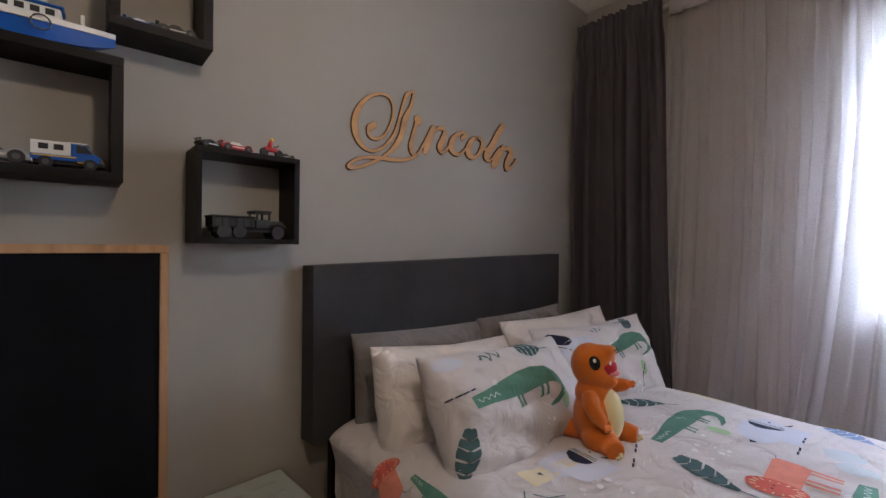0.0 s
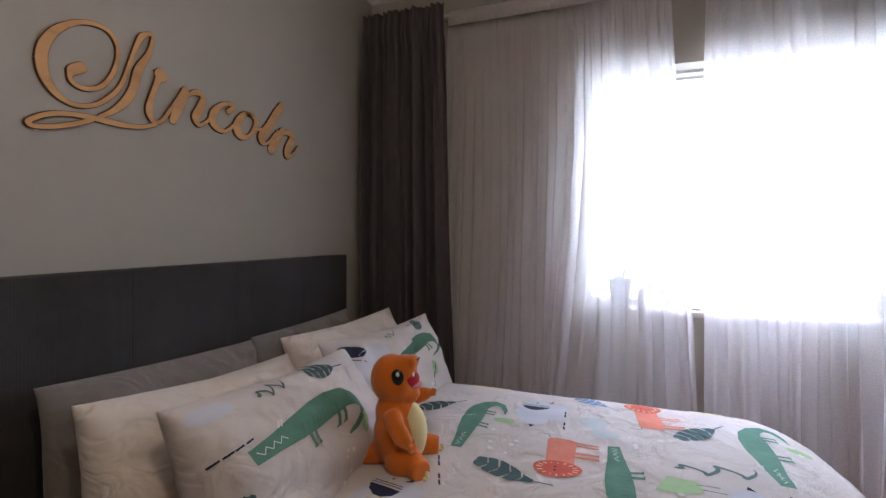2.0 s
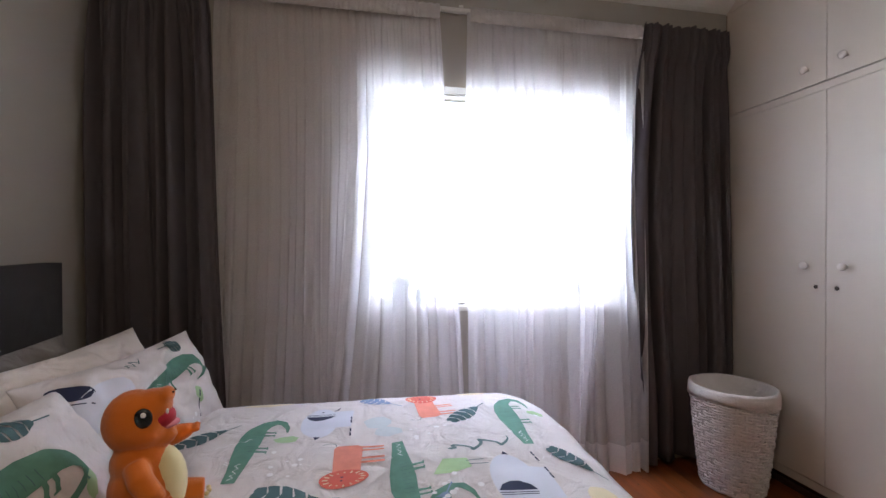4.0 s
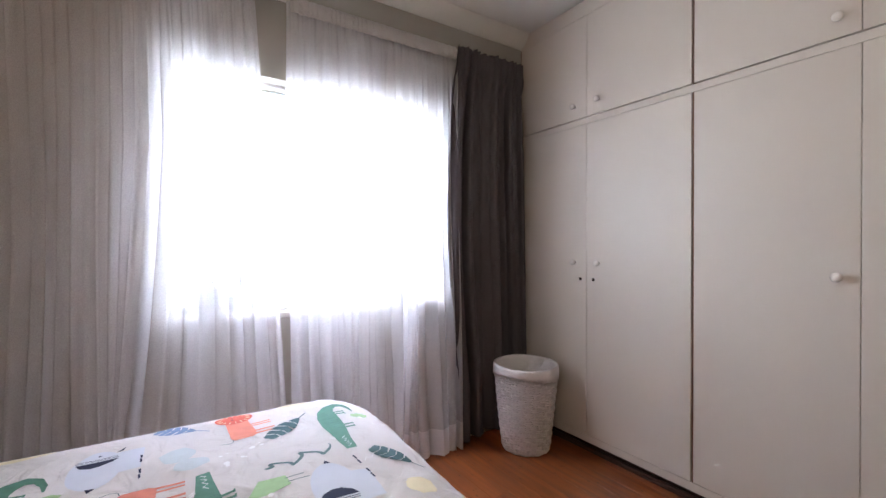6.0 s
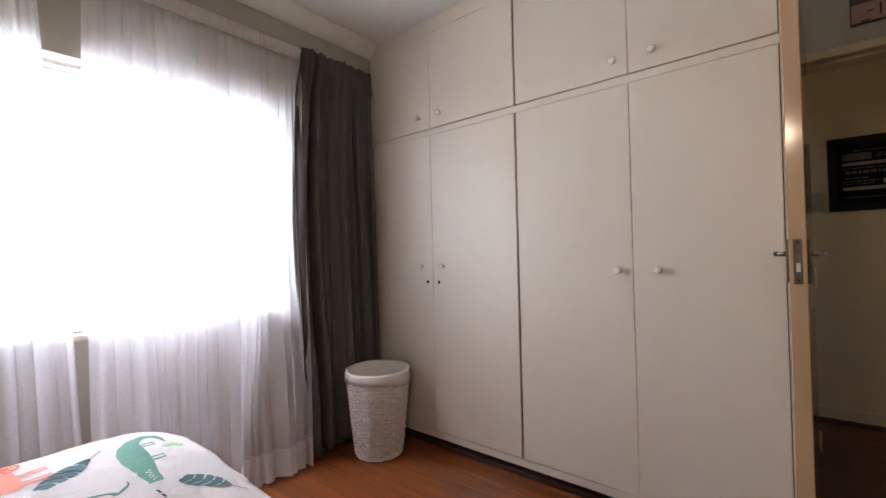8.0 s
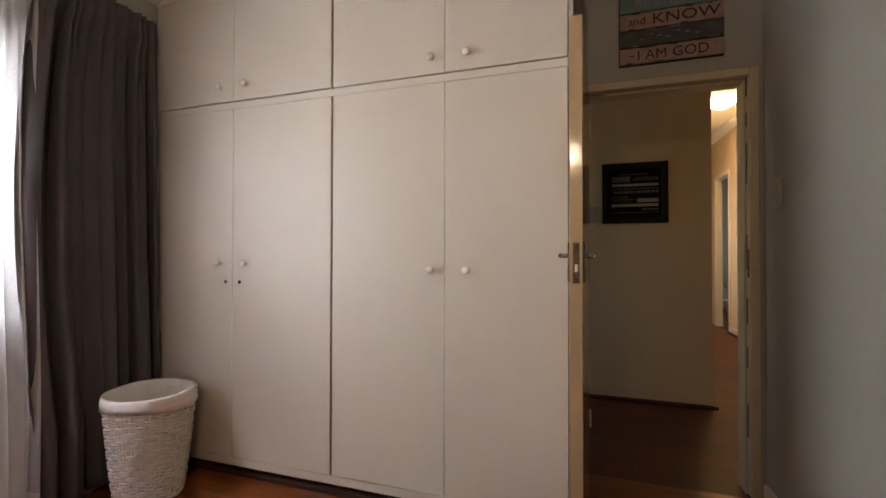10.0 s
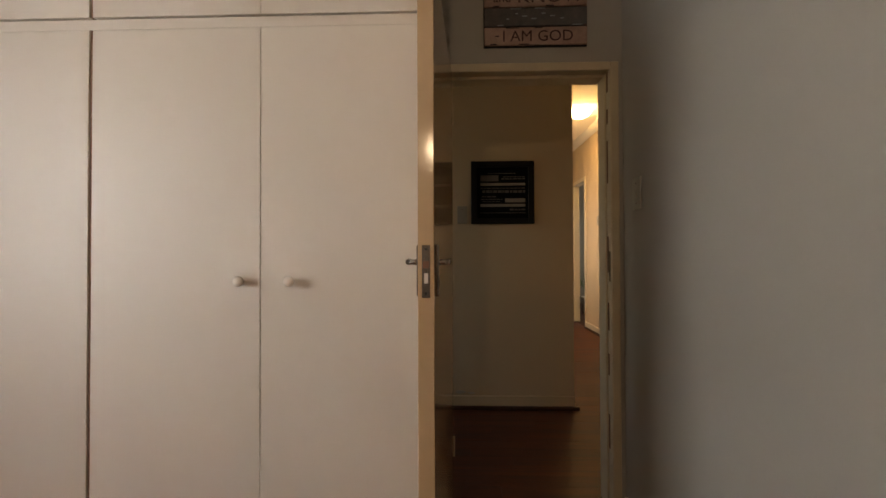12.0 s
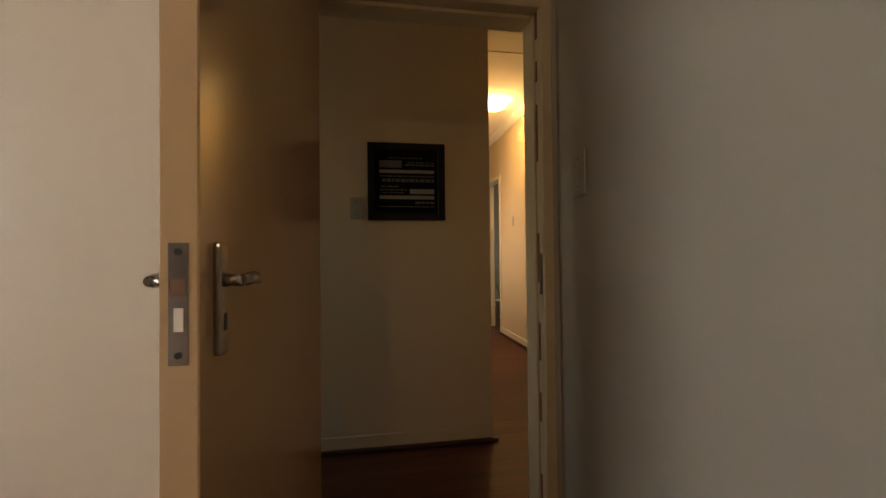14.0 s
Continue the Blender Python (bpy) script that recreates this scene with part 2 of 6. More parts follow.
def part(name, bm, material, parent, label="", smooth=False, mats=()):
    return link(name, bm, material, parent, label, smooth, mats)


def box(x0, x1, y0, y1, z0, z1, bevel=0.0, bm=None, seg=1, mi=0):
    """A box between limits, with worn edges if bevel is given."""
    own = bmesh.new()
    bmesh.ops.create_cube(own, size=1, matrix=Matrix.Translation(((x0 + x1) / 2, (y0 + y1) / 2, (z0 + z1) / 2)) @ Matrix.Diagonal((abs(x1 - x0), abs(y1 - y0), abs(z1 - z0), 1)))
    if bevel:
        bmesh.ops.bevel(own, geom=own.edges[:], offset=bevel, segments=seg, affect="EDGES", profile=0.6)
    for f in own.faces:
        f.material_index = mi
    if bm is None:
        return own
    return merge(bm, own)


def merge(bm, other, m=None):
    """Adds another bmesh to bm, moved by m, and frees it."""
    vs = {}
    for v in other.verts:
        vs[v] = bm.verts.new(m @ v.co if m else v.co)
    for f in other.faces:
        g = bm.faces.new([vs[v] for v in f.verts])
        g.material_index, g.smooth = f.material_index, f.smooth
    other.free()
    return bm


def tube(points, radii, sides=8, bm=None, closed=True, mi=0):
    """A tapering round tube along a line of points."""
    bm = bm or bmesh.new()
    pts = [Vector(p) for p in points]
    if not isinstance(radii, (list, tuple)):
        radii = [radii] * len(pts)
    rings = []
    for i, p in enumerate(pts):
        d = (pts[min(i + 1, len(pts) - 1)] - pts[max(i - 1, 0)]).normalized()
        u = d.cross(Vector((0, 0, 1)) if abs(d.z) < 0.9 else Vector((1, 0, 0))).normalized()
        w = d.cross(u)
        rings.append([bm.verts.new(p + radii[i] * (math.cos(a) * u + math.sin(a) * w)) for a in [2 * math.pi * k / sides for k in range(sides)]])
    for a, b in zip(rings, rings[1:]):
        for k in range(sides):
            f = bm.faces.new([a[k], a[(k + 1) % sides], b[(k + 1) % sides], b[k]])
            f.material_index, f.smooth = mi, True
    if closed:
        bm.faces.new(rings[0][::-1]).material_index = mi
        bm.faces.new(rings[-1]).material_index = mi
    return bm


def lathe(profile, sides=24, at=(0, 0, 0), bm=None, mi=0):
    """A turned shape about z, from (radius, height) pairs."""
    bm = bm or bmesh.new()
    rings = []
    for r, z in profile:
        rings.append([bm.verts.new((at[0] + r * math.cos(2 * math.pi * k / sides), at[1] + r * math.sin(2 * math.pi * k / sides), at[2] + z)) for k in range(sides)])
    for a, b in zip(rings, rings[1:]):
        for k in range(sides):
            f = bm.faces.new([a[k], a[(k + 1) % sides], b[(k + 1) % sides], b[k]])
            f.smooth, f.material_index = True, mi
    bm.faces.new(rings[0][::-1]).material_index = mi
    bm.faces.new(rings[-1]).material_index = mi
    return bm


def blob(center, size, m=None, bm=None, seg=20, mi=0):
    bm = bm or bmesh.new()
    own = bmesh.new()
    bmesh.ops.create_uvsphere(own, u_segments=seg, v_segments=seg // 2, radius=1, matrix=Matrix.Translation(center) @ (m or Matrix()) @ Matrix.Diagonal((*size, 1)))
    for f in own.faces:
        f.smooth, f.material_index = True, mi
    return merge(bm, own)


def thing(name, at, label, category, group="", rz=0.0):
    """An Empty at a thing's base."""
    ob = new(name)
    ob.matrix_world = pose(*at, 0, 0, rz)
    ob.empty_display_size = 0.1
    return tagged(ob, label, category, group)


def solid(name, bm, material, label, category="", kind="", group="", smooth=False, mats=()):
    return tagged(link(name, bm, material, None, "", smooth, mats), label, category, group, kind)


# ---- the room: x from -0.14 to 3.00, y from -3.88 to 0, ceiling at 2.67 ----
X0, X1, Y0, Y1, H = -0.14, 3.00, -3.88, 0.0, 2.67
WY0, WY1, WZ0, WZ1 = -2.60, -1.20, 0.90, 2.04      # window opening
DX0, DX1, DTOP = -0.082, 0.735, 2.04               # door opening


def wall(name, material, boxes, label):
    bm = bmesh.new()
    for b in boxes:
        box(*b, bm=bm)
    return solid(name, bm, material, label, kind="structure")


wall("wall_north", M_WALL_GREY, [(X0 - 0.2, X1 + 0.25, 0, 0.2, 0, H)], "matt taupe-grey painted bedroom wall behind the bed")
wall("wall_east", M_WALL_GREY, [(X1, X1 + 0.22, Y0, WY0, 0, H), (X1, X1 + 0.22, WY1, 0, 0, H), (X1, X1 + 0.22, WY0, WY1, 0, WZ0), (X1, X1 + 0.22, WY0, WY1, WZ1, H)],
     "taupe-grey painted window wall behind the curtains")
wall("wall_west", M_WALL_GREY, [(X0 - 0.2, X0, Y0, 0, 0, H)], "plain taupe-grey painted bedroom wall with a light switch")
wall("wall_south", M_WALL_GREY, [(DX1 + 0.04, X1 + 0.22, Y0 - 0.14, Y0, 0, H), (X0 - 0.2, DX0 - 0.04, Y0 - 0.14, Y0, 0, H), (DX0 - 0.04, DX1 + 0.04, Y0 - 0.14, Y0, DTOP + 0.04, H)],
     "taupe-grey painted wall above and beside the bedroom door")
solid("ceiling", box(X0 - 0.2, X1 + 0.22, Y0 - 0.13, 0.2, H, H + 0.1), M_CEIL, "off-white painted bedroom ceiling", kind="structure")


def cove(name, ax, at, a0, a1, inward, label, z=H, size=0.085):
    """A coved cornice along x or y at the wall line 'at'."""
    bm = bmesh.new()
    prof = [(0, -size)] + [(size * math.sin(t) ** 1.3, -size * math.cos(t) ** 1.3) for t in [math.pi / 2 * k / 7 for k in range(8)]] + [(size, 0), (0, 0)]
    ends = []
    for s in (a0, a1):
        ends.append([bm.verts.new((s, at + inward * p, z + q) if ax == "x" else (at + inward * p, s, z + q)) for p, q in prof])
    n = len(prof)
    for i in range(n):
        bm.faces.new([ends[0][i], ends[0][(i + 1) % n], ends[1][(i + 1) % n], ends[1][i]])
    bm.faces.new(ends[0][::-1])
    bm.faces.new(ends[1])
    bmesh.ops.remove_doubles(bm, verts=bm.verts[:], dist=1e-5)
    bmesh.ops.recalc_face_normals(bm, faces=bm.faces[:])
    return solid(name, bm, M_CEIL, label, kind="structure")


cove("cornice_north", "x", Y1, X0, X1, -1, "off-white coved plaster cornice")
cove("cornice_east", "y", X1, Y0, Y1, -1, "off-white coved plaster cornice above the curtains")
cove("cornice_west", "y", X0, Y0, Y1, 1, "off-white coved plaster cornice")
cove("cornice_south", "x", Y0, X0, 0.74, 1, "off-white coved plaster cornice over the door")


def skirt(name, x0, x1, y0, y1, material, label, h=0.09):
    solid(name, box(x0, x1, y0, y1, 0, h, 0.004), material, label, kind="structure")


skirt("baseboard_north", X0, X1, -0.018, 0, M_TRIM, "cream gloss skirting board")
skirt("baseboard_west", X0, X0 + 0.018, Y0 + 0.02, -0.02, M_TRIM, "cream gloss skirting board")
skirt("baseboard_east", X1 - 0.018, X1, -3.25, -0.02, M_TRIM, "cream gloss skirting board")

# ---- hall beyond the door ----
HY = -5.18                                         # wall that faces the bedroom door
HX0, HX1 = -1.46, -0.27                            # the passage that leads on
HH = 3.10
wall("hall_wall_facing", M_HALL, [(HX1, 3.2, -12.2, HY, 0, HH)], "cream painted hall wall with a framed print")
wall("hall_wall_long", M_HALL, [(HX0 - 0.15, HX0, -8.72, Y0, 0, HH), (HX0 - 0.08, HX0, -12.2, -9.44, 0, HH), (HX0 - 0.08, HX0, -9.44, -8.72, 2.44, HH)], "cream painted passage wall lit by the ceiling lamp")
wall("hall_wall_bedroom_side", M_HALL, [(HX0 - 0.15, X0 - 0.2, Y0 - 0.14, Y0, 0, HH), (X0 - 0.2, 3.2, Y0 - 0.14, Y0, H + 0.1, HH)], "cream painted hall wall beside the bedroom")
# the gap in the east end wall is assumed, to hold the added lamp
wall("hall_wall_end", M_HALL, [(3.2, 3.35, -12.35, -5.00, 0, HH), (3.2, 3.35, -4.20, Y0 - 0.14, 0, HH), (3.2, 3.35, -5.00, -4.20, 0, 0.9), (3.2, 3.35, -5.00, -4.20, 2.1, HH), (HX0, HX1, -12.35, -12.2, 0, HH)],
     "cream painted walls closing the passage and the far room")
wall("far_room_wall", M_WALL_GREY, [(HX0 - 2.6, HX0, -12.35, -12.2, 0, HH), (HX0 - 2.75, HX0 - 2.6, -12.35, -8.0, 0, HH), (HX0 - 2.6, HX0 - 0.15, -8.15, -8.0, 0, HH)], "grey painted walls of the room beyond the passage")
solid("hall_ceiling", box(HX0 - 2.75, 3.35, -12.35, Y0, HH, HH + 0.1), M_CEIL, "off-white boarded hall ceiling", kind="structure")
solid("floor", box(HX0 - 2.75, 3.35, -12.35, 0.2, -0.12, -0.012), M_JOINT, "dark underfloor below the pine boards", kind="structure")


# ---- window ----
def build_window():
    w = tagged(new("window_1"), "white painted steel casement window with small panes and a cream sill", kind="structure")
    w.matrix_world = pose(X1, 0, 0)
    fx0, fx1 = 0.10, 0.135
    bm = bmesh.new()
    box(fx0, fx1, WY0, WY0 + 0.035, WZ0, WZ1, bm=bm)
    box(fx0, fx1, WY1 - 0.035, WY1, WZ0, WZ1, bm=bm)
    box(fx0, fx1, WY0 + 0.035, WY1 - 0.035, WZ0, WZ0 + 0.035, bm=bm)
    box(fx0, fx1, WY0 + 0.035, WY1 - 0.035, WZ1 - 0.014, WZ1, bm=bm)
    part("window_frame", bm, M_WIN, w)
    cols = 5
    ys = [WY0 + 0.035 + (WY1 - WY0 - 0.07) * i / cols for i in range(cols + 1)]
    zs = [WZ0 + 0.035, WZ0 + 0.40, WZ0 + 0.75, WZ1 - 0.014]
    for i in range(1, cols):
        part("glazing_bar", box(fx0 + 0.004, fx1 - 0.004, ys[i] - 0.012, ys[i] + 0.012, zs[0], zs[-1]), M_WIN, w)
    for i in range(cols):
        for z in zs[1:-1]:
            part("glazing_bar", box(fx0 + 0.006, fx1 - 0.006, ys[i] + 0.012, ys[i + 1] - 0.012, z - 0.010, z + 0.010), M_WIN, w)
        for a, b in zip(zs, zs[1:]):
            p = part("pane", box(fx0 + 0.016, fx0 + 0.019, ys[i] + 0.008, ys[i + 1] - 0.008, a + 0.004, b - 0.004), M_GLASS, w)
            p.visible_shadow = False
    part("window_sill", box(-0.03, 0.099, WY0 - 0.02, WY1 + 0.02, WZ0 - 0.03, WZ0 + 0.001, 0.005), M_WALL_PALE, w, "cream painted plaster sill")


build_window()


# ---- wardrobe ----
WF = -3.27                                         # face of the doors
WX = [0.745, 1.27, 1.845, 2.44, 2.995]             # joints between doors


def knob(x, z, parent, y=0.0):
    bm = lathe([(0.006, 0), (0.006, 0.012), (0.010, 0.017), (0.0165, 0.022), (0.018, 0.029), (0.015, 0.035), (0.007, 0.038), (0.001, 0.0385)], 18)
    bmesh.ops.transform(bm, matrix=Matrix.Translation((x, y, z)) @ Matrix.Rotation(-math.pi / 2, 4, "X"), verts=bm.verts)
    return part("knob", bm, M_KNOB, parent, "white round porcelain knob")


M_RAWEDGE = mat("bare_brown_board_edge", (0.16, 0.065, 0.03), 0.8, var=0.3, scale=30)


def cupboard(name, x0, xm, x1, z0, z1, label, knob_z, locks=False, kl=-0.104, kr=0.060):
    t = thing(name, (x0, WF, z0), label, "wardrobe", "built-in wardrobe units")
    w, h, d = x1 - x0, z1 - z0, WF - Y0
    bm = bmesh.new()
    box(0, 0.016, -d + 0.002, -0.022, 0, h, bm=bm)
    box(w - 0.016, w, -d + 0.002, -0.022, 0, h, bm=bm)
    box(0.016, w - 0.016, -d + 0.002, -0.022, 0, 0.016, bm=bm)
    box(0.016, w - 0.016, -d + 0.002, -0.022, h - 0.016, h, bm=bm)
    box(0.016, w - 0.016, -d + 0.002, -d + 0.010, 0.016, h - 0.016, bm=bm)
    # dark sheet behind the doors: paints the shade that shows in their gaps
    box(0.0, w, -0.0225, -0.0195, 0, h, bm=bm, mi=1)
    part("carcass", bm, M_WARD, t, mats=(M_GAP,))
    if x0 < 1.0 or z0 > 1:
        part("edge_strip", box(w - 0.006, w - 0.0001, -0.0195, -0.004, 0.003, h - 0.003), M_RAWEDGE, t, "bare brown board edge between the doors")
    m = xm - x0
    for k, (a, b, kx) in enumerate(((0.002, m - 0.0009, m + kl), (m + 0.0009, w - (0.007 if x0 < 1.0 or z0 > 1 else 0.002), m + kr))):
        dr = part("door", box(a, b, -0.018, 0, 0.004, h - 0.004, 0.0015), M_WARD, t)
        knob(kx, knob_z - z0, dr)
        if locks:
            bm = lathe([(0.0095, 0), (0.0095, 0.003), (0.006, 0.0035)], 14)
            merge(bm, lathe([(0.003, 0.0034), (0.003, 0.0042)], 8), None)
            bmesh.ops.transform(bm, matrix=Matrix.Translation((m + (-0.048, 0.042)[k], 0, knob_z - 0.098 - z0)) @ Matrix.Rotation(-math.pi / 2, 4, "X"), verts=bm.verts)
            part("lock", bm, (M_GAP, M_CHROME)[k], dr, ("empty dark key hole", "small round chrome cylinder lock")[k])
    return t


LOWTOP, UPBOT, UPTOP = 1.94, 1.975, 2.578
cupboard("lower_wardrobe", WX[2] + 0.001, WX[3], WX[4], 0.105, LOWTOP, "cream painted double-door wardrobe with white knobs and small locks", 1.122, True, -0.086, 0.080)
cupboard("lower_wardrobe", WX[0], WX[1], WX[2] - 0.001, 0.105, LOWTOP, "cream painted double-door wardrobe with white knobs, beside the open bedroom door", 1.104)
cupboard("overhead_cupboard", WX[2] + 0.001, WX[3], WX[4], UPBOT, UPTOP, "cream painted overhead cupboard above the wardrobe near the window", 2.055, False, -0.084, 0.084)
cupboard("overhead_cupboard", WX[0], WX[1], WX[2] - 0.001, UPBOT, UPTOP, "cream painted overhead cupboard with slightly bowed doors beside the bedroom door", 2.046)
ws = thing("wardrobe_surround", (WX[0], WF, 0), "cream painted wardrobe rails over a dark red-brown plinth", "wardrobe")
part("middle_rail", box(0, WX[4] - WX[0] + 0.005, -0.03, -0.007, LOWTOP, UPBOT), M_WARD, ws)
part("bottom_rail", box(0, WX[4] - WX[0] + 0.005, -0.03, -0.004, 0.065, 0.105), M_WARD, ws)
part("top_rail", box(0, WX[4] - WX[0] + 0.005, -0.03, -0.002, UPTOP, H - 0.001), M_WARD, ws)
part("plinth", box(0, WX[4] - WX[0] + 0.005, -0.58, -0.045, 0.0, 0.065), M_PLINTH, ws, "dark red-brown plinth board")
bm = box(0, WX[4] - WX[0] + 0.005, -0.044, -0.022, 0.0, 0.028, 0.006, seg=2)
part("quarter_round", bm, M_PLINTH, ws, "dark red-brown rounded floor moulding")
part("end_panel", box(-0.018, -0.001, -0.608, -0.004, 0.0, H - 0.001), M_WARD, ws)


# ---- bedroom door ----
def build_door():
    f = tagged(new("door_1"), "chipped cream pressed-steel door frame with an open cream flush door", kind="structure")
    f.matrix_world = pose(0, Y0, 0)
    bm = bmesh.new()
    # jambs with a rebate and a rounded nose on the room side
    box(DX0 - 0.04, DX0, -0.14, 0.006, 0, DTOP + 0.04, 0.004, bm=bm)
    box(DX0 - 0.0005, DX0 + 0.010, -0.138, -0.045, 0, DTOP, 0.003, bm=bm)
    box(DX1, DX1 + 0.04, -0.14, 0.006, 0, DTOP + 0.04, 0.004, bm=bm)
    box(DX1 - 0.014, DX1 + 0.0005, -0.138, -0.045, 0, DTOP, 0.003, bm=bm)
    box(DX0, DX1, -0.14, 0.006, DTOP, DTOP + 0.04, 0.004, bm=bm)
    box(DX0 + 0.014, DX1 - 0.014, -0.138, -0.045, DTOP - 0.014, DTOP + 0.0005, 0.003, bm=bm)
    part("door_frame", bm, M_FRAME, f)
    rnd = random.Random(4)
    bm = bmesh.new()
    for z, h in ((0.28, 0.16), (0.62, 0.1), (0.83, 0.13), (1.10, 0.17), (1.52, 0.2), (1.80, 0.07), (1.95, 0.12)):
        box(DX0 - 0.0015, DX0 + 0.0015, -0.043, -0.030 + 0.006 * rnd.random(), z, z + h, bm=bm)
    part("chipped_patch", bm, M_CHIP, f, "bare rusty patches where cream paint has chipped")
    part("strike_plate", box(DX0 - 0.001, DX0 + 0.002, -0.028, -0.006, 1.06, 1.20), M_CHROME, f)
    return f


build_door()


def lever(sign, parent):
    """A plate with a curved lever, on one face of the leaf."""
    bm = box(-0.019, 0.007, -0.003, 0.010, -0.098, 0.050, 0.0055, seg=3)
    plate = part("handle_plate", bm, M_CHROME, parent, "worn chrome handle plate")
    b2 = tube([(-0.007, 0, 0), (-0.007, 0.020, 0), (-0.007, 0.034, 0)], [0.010, 0.008, 0.009], 14)
    tube([(0.0, 0.034, 0), (-0.015, 0.037, 0.001), (-0.032, 0.037, 0.002), (-0.050, 0.035, 0.001), (-0.066, 0.032, -0.003), (-0.074, 0.030, -0.005)],
         [0.0075, 0.0085, 0.0088, 0.0082, 0.0068, 0.0025], 14, b2)
    lev = part("lever", b2, M_CHROME, parent, "curved worn chrome door lever")
    b3 = box(-0.010, -0.003, 0.009, 0.0106, -0.066, -0.044)
    slot = part("keyhole", b3, M_DARKSLOT, parent)
    return plate, lev, slot


def build_leaf():
    # the free edge is near (0.715, -3.08); the hinge by the frame near (0.69, -3.88)
    t = thing("door_leaf", (0.671, -3.885, 0), "yellowed cream flush wooden bedroom door standing open beside the wardrobe", "door")
    t.rotation_euler = Euler((0, 0, math.atan2(0.803, 0.045) - math.pi))
    # local -x runs from the hinge to the free edge; local +y is the face towards the wardrobe side
    L, T = 0.805, 0.046
    part("panel", box(-L, 0, -T / 2, T / 2, 0.008, 2.035, 0.002), M_LEAF, t)
    part("lock_plate", box(-L - 0.0015, -L + 0.002, -0.0115, 0.0115, 1.068, 1.214, 0.0005), M_CHROME, t, "worn chrome mortice lock faceplate")
    part("latch_slot", box(-L - 0.0022, -L, -0.0085, 0.0085, 1.150, 1.170), M_CHIP, t, "dark rusty latch opening")
    part("bolt_slot", box(-L - 0.0022, -L, -0.006, 0.005, 1.108, 1.136, 0.0005), M_WARD, t, "bolt opening filled with cream paint")
    for z in (1.080, 1.203):
        bm = lathe([(0.004, 0), (0.004, 0.002)], 10)
        bmesh.ops.transform(bm, matrix=Matrix.Translation((-L - 0.0012, 0, z)) @ Matrix.Rotation(-math.pi / 2, 4, "Y"), verts=bm.verts)
        part("screw", bm, M_DARKSLOT, t)
    for s in (1, -1):
        hnd = new("handle")
        hnd.parent = t
        hnd.matrix_basis = pose(-L + 0.045, s * T / 2, 1.166, 0, 0, 0) @ Matrix.Diagonal((-1, s, 1, 1))
        tagged(hnd, "worn chrome lever handle")
        lever(s, hnd)
    for z in (0.25, 1.0, 1.8):
        part("hinge", tube([(0.004, -T / 2, z), (0.004, -T / 2, z + 0.09)], 0.006, 10), M_FRAME, t, "painted-over steel hinge")


build_leaf()


